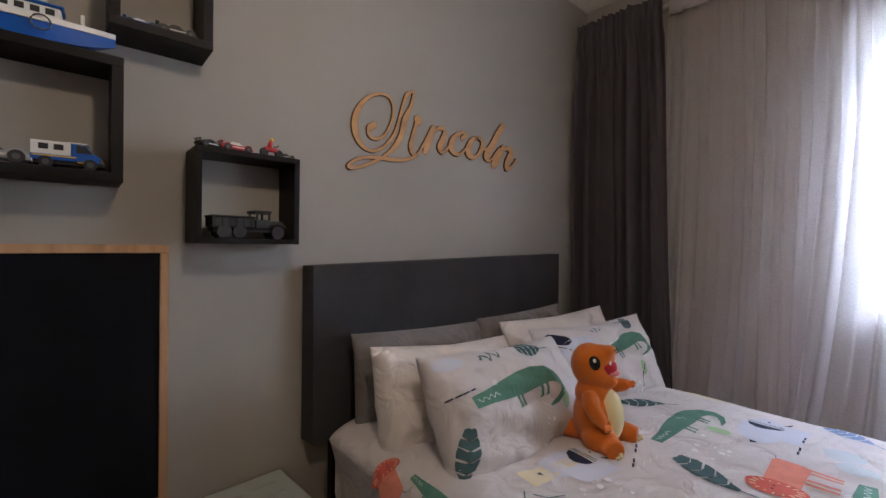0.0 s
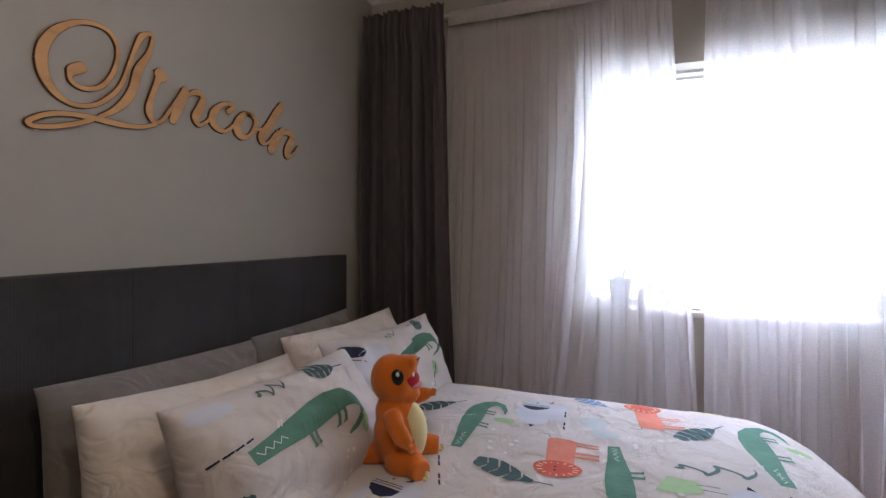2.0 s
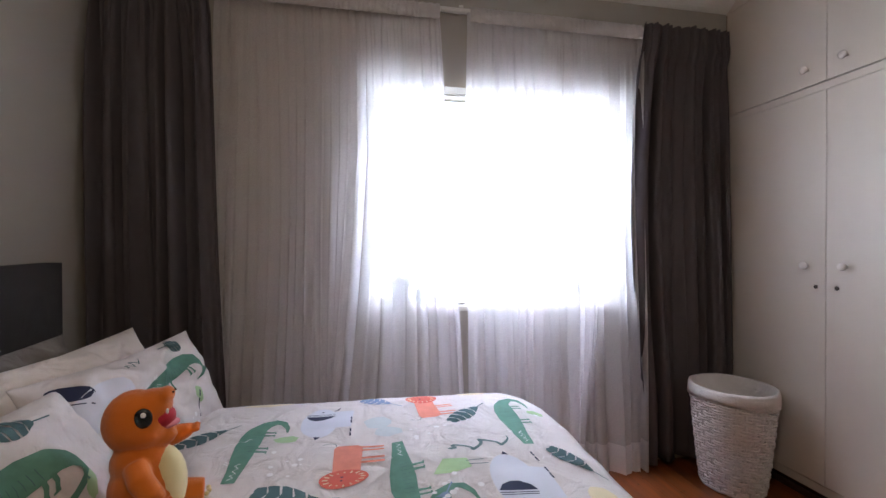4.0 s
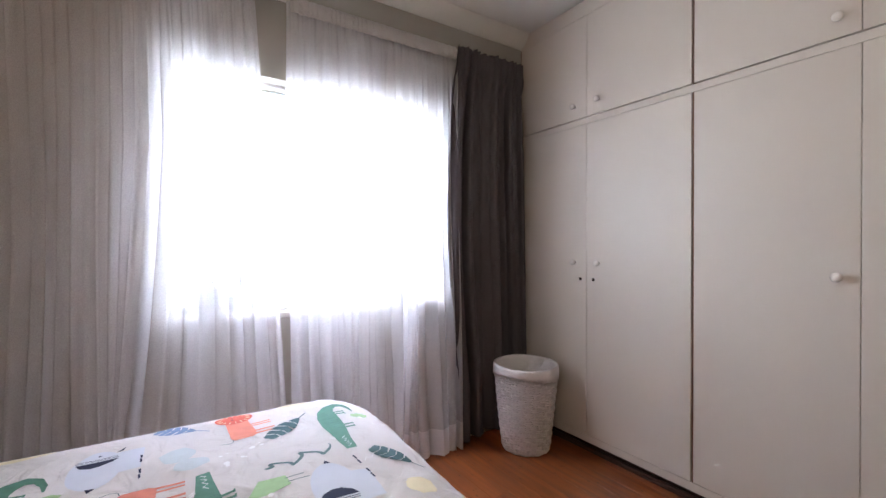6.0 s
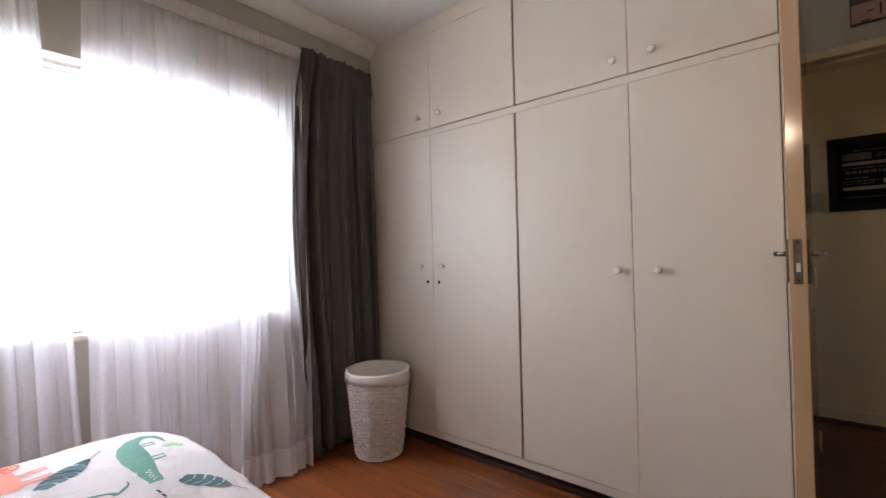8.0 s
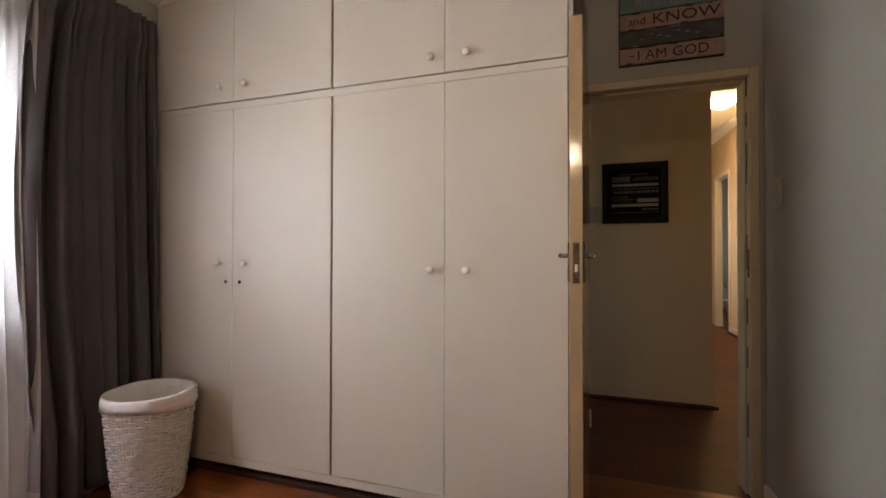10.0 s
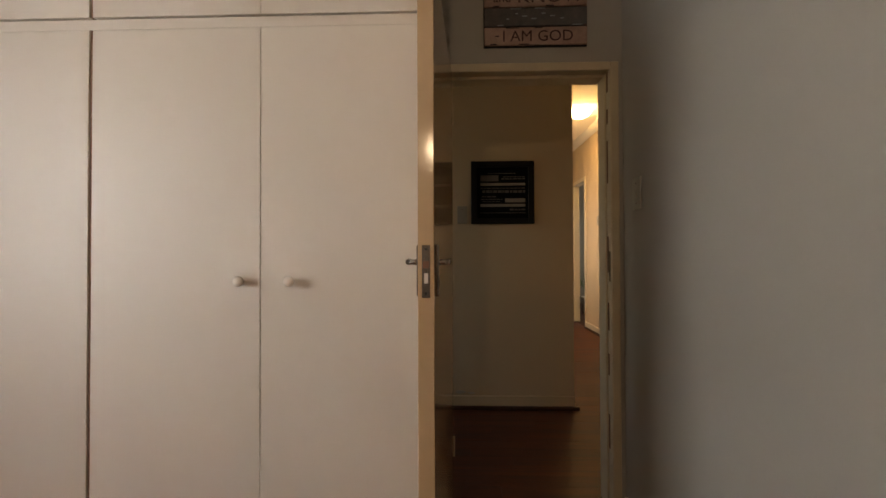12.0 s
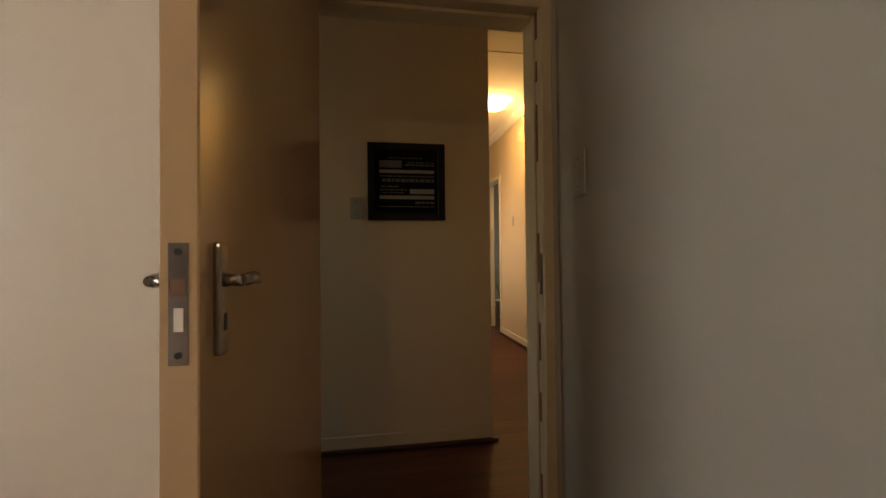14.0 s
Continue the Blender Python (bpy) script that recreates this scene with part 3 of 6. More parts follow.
# ---- curtains ----
def drape(name, y0, y1, x, ztop, zbot, folds, amp, material, label, tape=0.09, flare=(0, 0), lean=0.0, thick=0.0, seed=1, category="curtain", nz=44, crush=0.35, bulge=0.0, sweep=0.0, parent=None):
    """A gathered curtain that hangs along y; folds deepen downwards; flare widens the foot at each side; lean pushes the foot into the room."""
    rnd = random.Random(seed)
    n = int(folds * (22 if thick else 14))
    ph = [rnd.uniform(0, 6.28) for _ in range(6)]
    bm = bmesh.new()
    rows = []
    for j in range(nz + 1):
        v = j / nz
        v = v ** 1.15
        z = ztop + (zbot - ztop) * v
        row = []
        below = max(0.0, ztop - z - tape)
        grow = min(1.0, below / 0.35)
        for i in range(n + 1):
            u = i / n
            a = u * folds * 2 * math.pi
            wob = 1.5 * math.sin(a / 3.1 + ph[0]) + 0.8 * math.sin(a / 1.7 + ph[1] + 1.3 * v)
            size = 0.45 + 0.75 * (0.5 + 0.5 * math.sin(a / 2.3 + ph[3]))
            wave = (math.sin(a + wob + 0.35 * math.sin(2.5 * v + ph[2])) + 0.3 * math.sin(2.1 * a + wob + ph[5])) * size
            fine = (0.9 if thick else 0.5) * math.sin(2.7 * a + ph[4] + wob) * (1 - 0.75 * grow) + (0.5 if thick else 0.7) * math.sin(4.3 * a + ph[5]) * (1 - grow)
            depth = amp * (crush * (1 - grow) + grow) * (0.85 + 0.3 * v)
            if below == 0:
                depth *= 0.7
            yy = y0 + (y1 - y0) * u
            side = (1 - u) * flare[0] + u * flare[1]
            yy += side * (v ** 1.5 if thick else v)
            yy += sweep * max(0.0, (v - 0.30) / 0.70) ** 1.2 * math.exp(-((u - 0.36) / 0.17) ** 2)
            yy += 0.10 * (abs(y1 - y0) / folds) * math.sin(2 * a + 0.6) * (0.3 + 0.7 * grow)
            if not thick:
                yy += 0.05 * v * noise.noise(Vector((u * 5 + seed, v * 1.3, 7.7)))
                xx0 = 0.12 * min(1.0, 0.25 + v) * math.sin(math.pi * u) * noise.noise(Vector((u * 5.5 + seed - 1.2 * v, v * 1.1, 1.7)))
            else:
                xx0 = 0.0
            yy += bulge * u ** 1.5 * math.sin(math.pi * min(1.0, v * 1.15)) + 0.012 * noise.noise(Vector((u * 3 + seed, v * 2.2, 0.5))) * grow
            xx = x + xx0 - lean * v ** 2 * (0.35 + 0.65 * math.sin(math.pi * u) if not thick else 1) + depth * (wave + fine)
            xx += depth * 0.6 * noise.noise(Vector((a * 0.55 + seed, v * 1.6, 3.1)))
            if thick:
                xx = x + (0.052 if y0 < -2 else 0.075) * math.tanh((xx - x) / (0.052 if y0 < -2 else 0.075))
            if thick and below < tape:
                xx -= 0.018 + 0.010 * math.sin(math.pi * min(1.0, (below + 0.02) / tape)) * (0.6 + 0.5 * math.sin(a * 1.5 + ph[0]))
            zz = z + (0.012 * math.sin(a / 5 + ph[1]) if j == nz else 0)
            row.append(bm.verts.new((xx, yy, zz)))
        rows.append(row)
    for a, b in zip(rows, rows[1:]):
        for i in range(n):
            f = bm.faces.new([a[i], a[i + 1], b[i + 1], b[i]])
            f.smooth = True
    if not thick:
        for f in bm.faces:
            f.material_index = 1 if f.calc_center_median().z < zbot + 0.13 else 0
    ob = link(name, bm, material, parent, mats=() if thick else (M_HEM,))
    if thick:
        s = ob.modifiers.new("thickness", "SOLIDIFY")
        s.thickness, s.offset = thick, 0
    return tagged(ob, label, category if not parent else "")


RAILZ = 2.40
drape("blockout_curtain", -0.50, -0.03, 2.865, RAILZ + 0.03, 0.03, 5.8, 0.056, M_CURTAIN, "charcoal grey pinch-gathered blockout curtain hanging beside the bed head", flare=(-0.10, 0.0), thick=0.003, seed=3)
drape("blockout_curtain", -3.205, -2.675, 2.928, RAILZ + 0.03, 0.03, 5.4, 0.056, M_CURTAIN, "charcoal grey pinch-gathered blockout curtain drawn back beside the wardrobe", flare=(-0.05, 0.0), thick=0.003, bulge=0.075, seed=12)
drape("sheer_curtain", -1.545, -0.50, 2.930, RAILZ, 0.02, 13, 0.026, M_SHEER, "white voile curtain hanging in loose folds over the window", flare=(-0.17, 0.02), lean=0.13, seed=5, nz=44, sweep=0.19)
drape("sheer_curtain", -2.68, -1.69, 2.930, RAILZ, 0.02, 11, 0.023, M_SHEER, "white voile curtain drawn in front of the sunny window", flare=(-0.02, -0.045), lean=0.12, seed=6, nz=36, sweep=0.06)
M_TAPE = fabric("white_heading_tape", (0.46, 0.42, 0.40), weave=900, wrinkle=0.8)
for y0, y1 in ((-1.545, -0.50), (-2.66, -1.69)):
    bm = bmesh.new()
    rows = []
    k = int((y1 - y0) / 0.006)
    for z, o in ((-0.062, 0.0), (-0.03, -0.004), (0.012, 0.0)):
        rows.append([bm.verts.new((0.0022 * math.sin(i * 1.3 + 2 * math.sin(i * 0.31)) + o, y0 + i * 0.006, z + 0.0012 * math.sin(i * 0.9 + 5 * z))) for i in range(k)])
    for p, q in zip(rows, rows[1:]):
        for i in range(k - 1):
            bm.faces.new([p[i], p[i + 1], q[i + 1], q[i]]).smooth = True
    ob = solid("curtain_heading", bm, M_TAPE, "gathered white heading tape along the top of the voile curtain", "curtain heading")
    ob.matrix_world = pose(2.906, 0, RAILZ)
    ob.modifiers.new("thickness", "SOLIDIFY").thickness = 0.002

rail = thing("curtain_rail", (2.93, -1.62, RAILZ), "white painted double curtain rail fixed above the window", "curtain rail")
part("front_rail", box(0.004, 0.012, -1.50, 1.60, 0.0, 0.022, 0.004), M_RAIL, rail)
part("back_rail", box(0.024, 0.034, -1.50, 1.55, 0.004, 0.022, 0.003), M_RAIL, rail)
for y in (-1.3, -0.05, 1.2):
    part("bracket", box(0.004, 0.069, y, y + 0.02, 0.024, 0.034), M_RAIL, rail, "white steel rail bracket")

# air vent above the window
vent = thing("wall_vent", (X1 - 0.004, -1.85, 2.33), "small pale louvred wall vent above the window", "vent")
for i in range(6):
    part("slat", box(-0.006, 0.002, -0.075, 0.075, -0.045 + i * 0.016, -0.036 + i * 0.016), M_WALL_PALE, vent)
# dark backing sheet paints the shade between the slats
part("backing", box(0.002, 0.0035, -0.08, 0.08, -0.05, 0.05), M_GAP, vent)


# ---- bed ----
BX0, BX1, BY0, BY1, BZ = 1.275, 2.54, -1.86, -0.10, 0.606
bed = thing("bed", (1.945, -0.08, 0), "double bed with a tall charcoal upholstered headboard", "bed")
for k in range(4):
    # upholstered panels side by side with shallow seams; the top rises slightly towards the window
    w0, w1 = -0.702 + 0.3515 * k, -0.702 + 0.3515 * (k + 1)
    bm = box(w0, w1, 0.0, 0.072, 0.52, 1.100, 0.0022, seg=2)
    bmesh.ops.subdivide_edges(bm, edges=[e for e in bm.edges if abs(e.verts[0].co.x - e.verts[1].co.x) > 0.2], cuts=7)
    for v in bm.verts:
        top = v.co.z > 1.0
        v.co.z += 0.0235 * (v.co.x + 0.718) * max(0.0, (v.co.z - 0.52) / 0.58)
        if v.co.y < 0.03:
            v.co.y -= 0.004 * math.sin(math.pi * (v.co.x - w0) / (w1 - w0)) * (0.2 if top else 1)
            v.co.y += 0.008 if top else 0
            if k == 0 and v.co.x < w0 + 0.02:
                v.co.x += 0.009
            if k == 3 and v.co.x > w1 - 0.02:
                v.co.x -= 0.009
    part("headboard_panel", bm, M_HEAD, bed, "charcoal woven fabric headboard panel")
part("bed_base", box(-0.64, 0.58, -1.74, -0.03, 0.12, 0.33, 0.01), M_GREYCASE, bed)
part("mattress", box(-0.64, 0.575, -1.75, -0.03, 0.331, 0.55, 0.04, seg=3), M_WHITECASE, bed)
for x in (-0.58, 0.52):
    for y in (-1.65, -0.12):
        part("leg", tube([(x, y, 0), (x, y, 0.12)], [0.02, 0.028], 12), M_BLACK, bed)
        part("headboard_leg", box(x - 0.03, x + 0.03, 0.03, 0.06, 0, 0.52), M_BLACK, bed) if y > -1 else None


def duvet_z(x, y):
    """Height of the duvet's upper side at a place on the bed."""
    dx = min(x - BX0, BX1 - x)
    dy = y - BY0
    r = 0.13
    cx, cy = max(0, r - dx), max(0, r - dy)
    d = math.hypot(cx, cy)
    puff = 0.012 * noise.noise(Vector((x * 3.1, y * 3.1, 2.0))) + 0.006 * noise.noise(Vector((x * 9, y * 7, 5.0)))
    crown = 0.016 * min(1.0, max(0.0, (x - 1.6) / 0.8)) + 0.004 * noise.noise(Vector((x * 16 + 3 * y, y * 6, 8.0)))
    fall = 0.0 if d <= 0 else (0.5 * d * d / r if d < r else 0.08 + (d - r) * 3)
    return BZ + puff * min(1, max(0.2, dx * 5)) + crown - fall * 0.55


def build_duvet():
    bm = bmesh.new()
    nx, ny = 70, 90
    rows = []
    for j in range(ny + 1):
        y = BY1 - 0.05 + (BY0 - BY1 + 0.05) * j / ny
        rows.append([])
        for i in range(nx + 1):
            x = BX0 + (BX1 - BX0) * i / nx
            # round the two foot corners in plan
            rx = 0.22
            ex = max(0, rx - (x - BX0)), max(0, rx - (BX1 - x))
            cut = rx - math.sqrt(max(0, rx * rx - max(ex) ** 2))
            yy = max(y, BY0 + cut) if y < BY0 + rx else y
            t = min(1, max(0, (BY0 + rx - y) / rx)) if y < BY0 + rx else 0
            yy = y + cut * t
            rows[-1].append(bm.verts.new((x, yy, duvet_z(x, yy - cut * t))))
    for a, b in zip(rows, rows[1:]):
        for i in range(nx):
            bm.faces.new([a[i], b[i], b[i + 1], a[i + 1]])
    # the skirt that hangs over the three free sides
    rim = [r[0] for r in rows] + rows[-1][1:] + [r[-1] for r in rows[::-1]][1:]
    last = rim
    n = len(rim)
    for k in range(1, 13):
        s = k / 12
        cur = []
        for i, v in enumerate(rim):
            p, q = rim[max(0, i - 1)].co, rim[min(n - 1, i + 1)].co
            d = Vector((q.y - p.y, -(q.x - p.x), 0))
            d = -d.normalized() if d.length else Vector((0, -1, 0))
            wv = 0.012 * math.sin(i * 0.33 + 2 * math.sin(i * 0.07)) * s
            out = 0.03 * math.sin(math.pi * min(1, s * 1.2) / 1.0) * 0.8 + 0.02 * s + wv
            cur.append(bm.verts.new(v.co + d * out + Vector((0, 0, -0.36 * s))))
        for i in range(n - 1):
            bm.faces.new([last[i], cur[i], cur[i + 1], last[i + 1]])
        last = cur
    bmesh.ops.recalc_face_normals(bm, faces=bm.faces[:])
    return solid("duvet", bm, M_DUVET, "pale grey printed children's duvet spread flat with animals and leaves", "duvet", smooth=True)


duvet = build_duvet()
m = duvet.modifiers.new("thickness", "SOLIDIFY")
m.thickness, m.offset = 0.006, -1


# ---- printed motifs ----
M_GREEN = mat("print_crocodile_green", (0.095, 0.225, 0.165), 0.9, var=0.25, scale=30)
M_TEAL = mat("print_dark_leaf", (0.065, 0.125, 0.135), 0.9, var=0.2, scale=30)
M_CORAL = mat("print_coral", (0.70, 0.24, 0.17), 0.9, var=0.15, scale=30)
M_CORALDK = mat("print_coral_deep", (0.60, 0.11, 0.075), 0.9, var=0.12, scale=30)
M_NAVY = mat("print_navy", (0.016, 0.022, 0.06), 0.9)
M_BLUE = mat("print_blue", (0.20, 0.27, 0.42), 0.9, var=0.15, scale=30)
M_ICE = mat("print_pale_blue", (0.60, 0.61, 0.68), 0.9, var=0.05, scale=20)
M_AQUA = mat("print_aqua", (0.54, 0.58, 0.60), 0.9, var=0.08, scale=30)
M_LIME = mat("print_light_green", (0.36, 0.52, 0.28), 0.9, var=0.15, scale=30)
M_YELLOW = mat("print_pale_yellow", (0.70, 0.60, 0.40), 0.9, var=0.08, scale=20)
M_WHITE = mat("print_white", (0.82, 0.80, 0.80), 0.9, var=0.03)
M_SNAKE = mat("print_grey_green", (0.11, 0.18, 0.18), 0.9, var=0.15, scale=30)


def ribbon2(pts, w):
    """A flat ribbon's outline about a line of points; w is one width or one for each point."""
    ws = w if isinstance(w, (list, tuple)) else [w] * len(pts)
    L, R = [], []
    for i, p in enumerate(pts):
        a, b = pts[max(0, i - 1)], pts[min(len(pts) - 1, i + 1)]
        d = math.hypot(b[0] - a[0], b[1] - a[1]) or 1
        nx, ny = -(b[1] - a[1]) / d, (b[0] - a[0]) / d
        L.append((p[0] + nx * ws[i] / 2, p[1] + ny * ws[i] / 2))
        R.append((p[0] - nx * ws[i] / 2, p[1] - ny * ws[i] / 2))
    return ("strip", L, R)


def disc(cx, cy, rx, ry=None, n=16, a0=0.0, a1=2 * math.pi):
    ry = ry or rx
    return ("poly", [(cx + rx * math.cos(a0 + (a1 - a0) * k / n), cy + ry * math.sin(a0 + (a1 - a0) * k / n)) for k in range(n if a1 - a0 > 6.2 else n + 1)])


def croc():
    body = ribbon2([(0, 0), (0.06, 0.001), (0.12, 0.002), (0.19, 0.004), (0.25, 0.006), (0.30, 0.0), (0.33, -0.018), (0.345, -0.045), (0.335, -0.07), (0.305, -0.085), (0.27, -0.09)],
                   [0.032, 0.040, 0.055, 0.068, 0.066, 0.055, 0.043, 0.031, 0.023, 0.015, 0.004])
    out = [(M_GREEN, body)]
    for s in (0.145, 0.165, 0.255, 0.275):
        out.append((M_GREEN, ribbon2([(s, -0.02), (s - 0.003, -0.054)], [0.011, 0.008])))
        out.append((M_GREEN, ribbon2([(s + 0.002, -0.054), (s - 0.011, -0.057)], [0.007, 0.004])))
    out.append((M_WHITE, ribbon2([(0.012 + 0.011 * k, 0.006 * (-1) ** k) for k in range(8)], 0.0022)))
    for k in range(9):
        out.append((M_TEAL, ribbon2([(0.13 + 0.016 * k, -0.020), (0.134 + 0.016 * k, 0.006)], 0.0014)))
    out.append((M_WHITE, ribbon2([(0.083, 0.024), (0.094, 0.038)], 0.0035)))
    out.append((M_WHITE, ribbon2([(0.091, 0.023), (0.102, 0.037)], 0.0035)))
    return out


def leaf(color=None, L=0.15, W=0.055):
    """A broad split leaf: solid by the midrib, cut by narrow slits from its edge."""
    c = color or M_TEAL
    out = []
    n = 5
    half = lambda t: W * 0.62 * math.sin(math.pi * min(1, t * 0.94 + 0.03)) ** 0.62
    for k in range(n):
        for s in (1, -1):
            t0, t1 = k / n, (k + 1) / n
            gap = 0.045 if (k + (s > 0)) % 2 or n < 4 else 0.02
            f0, f1 = t0 + (gap if k else 0), t1
            pts = [(L * t0, 0), (L * (t0 + t1) / 2, 0), (L * t1, 0)]
            tip = [(L * f1 - 0.10 * L * (half(f1) / (W * 0.62)), s * half(f1)), (L * (f0 + f1) / 2 - 0.10 * L, s * half((f0 + f1) / 2) * 1.04), (L * f0 - 0.10 * L * (half(f0) / (W * 0.62)), s * half(f0))]
            inner = [(L * t0 - 0.02 * L + 0.004, s * 0.30 * half(t0))] if k else []
            out.append((c, ("poly", pts + tip + inner)))
    out.append((c, ribbon2([(L * 0.95, 0), (L, 0), (L + 0.045, 0.004)], [0.006, 0.004, 0.004])))
    return out


def lion():
    out = [(M_CORAL, ("poly", [(0.02, -0.04), (0.155, -0.045), (0.165, -0.03), (0.165, 0.028), (0.15, 0.036), (0.02, 0.032)]))]
    for x in (0.07, 0.088, 0.135, 0.153):
        out.append((M_CORAL, ribbon2([(x, -0.03), (x + 0.002, -0.105)], 0.009)))
    out.append((M_CORALDK, disc(0, 0, 0.042, 0.062, 22)))
    for k in range(16):
        a = 2 * math.pi * k / 16
        out.append((M_YELLOW, ribbon2([(0.026 * math.cos(a), 0.04 * math.sin(a)), (0.036 * math.cos(a), 0.054 * math.sin(a))], 0.004)))
    out.append((M_NAVY, disc(0.008, 0.006, 0.003, 0.004, 8)))
    out.append((M_NAVY, disc(-0.008, 0.006, 0.003, 0.004, 8)))
    out.append((M_SNAKE, ribbon2([(0.16, 0.03), (0.178, 0.034), (0.184, 0.05), (0.176, 0.07)], 0.0025)))
    return out


def whale():
    out = [(M_ICE, disc(0, 0, 0.115, 0.060, 24)), (M_ICE, ("poly", [(-0.06, -0.02), (0.09, -0.02), (0.085, -0.105), (-0.045, -0.10)]))]
    out.append((M_NAVY, ("poly", [(0.052, 0.050), (0.052, -0.046), (0.030, -0.034), (0.014, -0.008), (0.014, 0.014), (0.028, 0.038)])))
    out.append((M_NAVY, ribbon2([(0.060, 0.05), (0.060, -0.045)], 0.003)))
    out.append((M_NAVY, ribbon2([(0.068, 0.048), (0.068, -0.043)], 0.003)))
    out.append((M_NAVY, disc(0.088, 0.0, 0.004, 0.004, 8)))
    out.append((M_NAVY, ribbon2([(0.090, -0.038), (0.098, -0.050), (0.114, -0.056)], [0.003, 0.008, 0.002])))
    out.append((M_NAVY, ("poly", [(-0.112, 0.008), (-0.112, -0.012), (-0.128, 0.002)])))
    return out


def snake():
    pts = [(0.20 * k / 60 + 0.009 * math.sin(k / 60 * 9 * math.pi), 0.030 * math.sin(k / 60 * 4.5 * math.pi - 0.5) * min(1, k / 14)) for k in range(61)]
    return [(M_SNAKE, ribbon2(pts, [0.003] + [0.016] * 4 + [0.011] * 50 + [0.008, 0.006, 0.005, 0.004, 0.003, 0.002]))]


def dots(seed, n=9, s=0.06):
    r = random.Random(seed)
    return [(M_WHITE, disc(r.uniform(-s, s), r.uniform(-s, s), r.uniform(0.003, 0.010), None, 10)) for _ in range(n)]


def dashes(L=0.13):
    return [(M_NAVY, ribbon2([(k, 0), (k + 0.022, 0.001)], 0.005)) for k in (0, 0.027, L - 0.049, L - 0.022)]


def blob2(color, w, h, seed):
    r = random.Random(seed)
    return [(color, ("poly", [(w * (0.8 + 0.3 * r.random()) * math.cos(a), h * (0.8 + 0.3 * r.random()) * math.sin(a)) for a in [2 * math.pi * k / 14 for k in range(14)]]))]


def zigzag(n=9, step=0.013, h=0.012):
    return [(M_WHITE, ribbon2([(step * k, h * (k % 2) + 0.002 * k) for k in range(n)], 0.0026))]


def bird():
    return [(M_LIME, ("poly", [(-0.03, 0.055), (0.03, 0.02), (0.028, -0.045), (-0.018, -0.05), (-0.035, 0.0)])), (M_SNAKE, ribbon2([(0.012, -0.04), (0.016, -0.09)], 0.003)), (M_SNAKE, ribbon2([(-0.006, -0.045), (-0.004, -0.10)], 0.003))]


def giraffe():
    return [(M_YELLOW, ribbon2([(0, 0), (0.10, 0.01), (0.20, 0.012), (0.26, 0.02)], [0.07, 0.05, 0.028, 0.024])), (M_YELLOW, disc(0.27, 0.035, 0.022, 0.03)), (M_SNAKE, ribbon2([(-0.02, -0.05), (0.0, -0.08), (0.04, -0.09)], 0.004)),
            (M_SNAKE, ribbon2([(-0.03, -0.03), (-0.06, -0.07)], 0.004))]


def add_motif(name, shapes, parent, surface, cx, cy, angle=0.0, scale=1.0, flip=False, label=""):
    """One printed figure as a thin layer that follows a cloth's surface."""
    mats = []
    bm = bmesh.new()
    c, s = math.cos(radians(angle)), math.sin(radians(angle))
    for layer, (material, shape) in enumerate(shapes):
        if material not in mats:
            mats.append(material)
        own = bmesh.new()
        if shape[0] == "poly":
            own.faces.new([own.verts.new((x, y, 0)) for x, y in shape[1]])
        else:
            L = [own.verts.new((x, y, 0)) for x, y in shape[1]]
            R = [own.verts.new((x, y, 0)) for x, y in shape[2]]
            for i in range(len(L) - 1):
                own.faces.new([R[i], R[i + 1], L[i + 1], L[i]])
        bmesh.ops.triangulate(own, faces=own.faces[:])
        for _ in range(3):
            long = [e for e in own.edges if e.calc_length() > 0.022]
            if not long:
                break
            bmesh.ops.subdivide_edges(own, edges=long, cuts=1)
            bmesh.ops.triangulate(own, faces=[f for f in own.faces if len(f.verts) > 4])
        for f in own.faces:
            f.material_index = mats.index(material)
            f.smooth = True
        lift = 0.0015 + 0.0002 * min(layer, 6)
        for v in own.verts:
            x, y = v.co.x * scale, v.co.y * scale * (-1 if flip else 1)
            v.co = surface(cx + c * x - s * y, cy + s * x + c * y, lift)
        merge(bm, own)
    bmesh.ops.recalc_face_normals(bm, faces=bm.faces[:])
    ob = part(name, bm, mats[0], parent, label, smooth=True, mats=mats[1:])
    ob.visible_shadow = True
    return ob


def on_duvet(x, y, lift):
    return Vector((x, y, duvet_z(x, y) + lift))


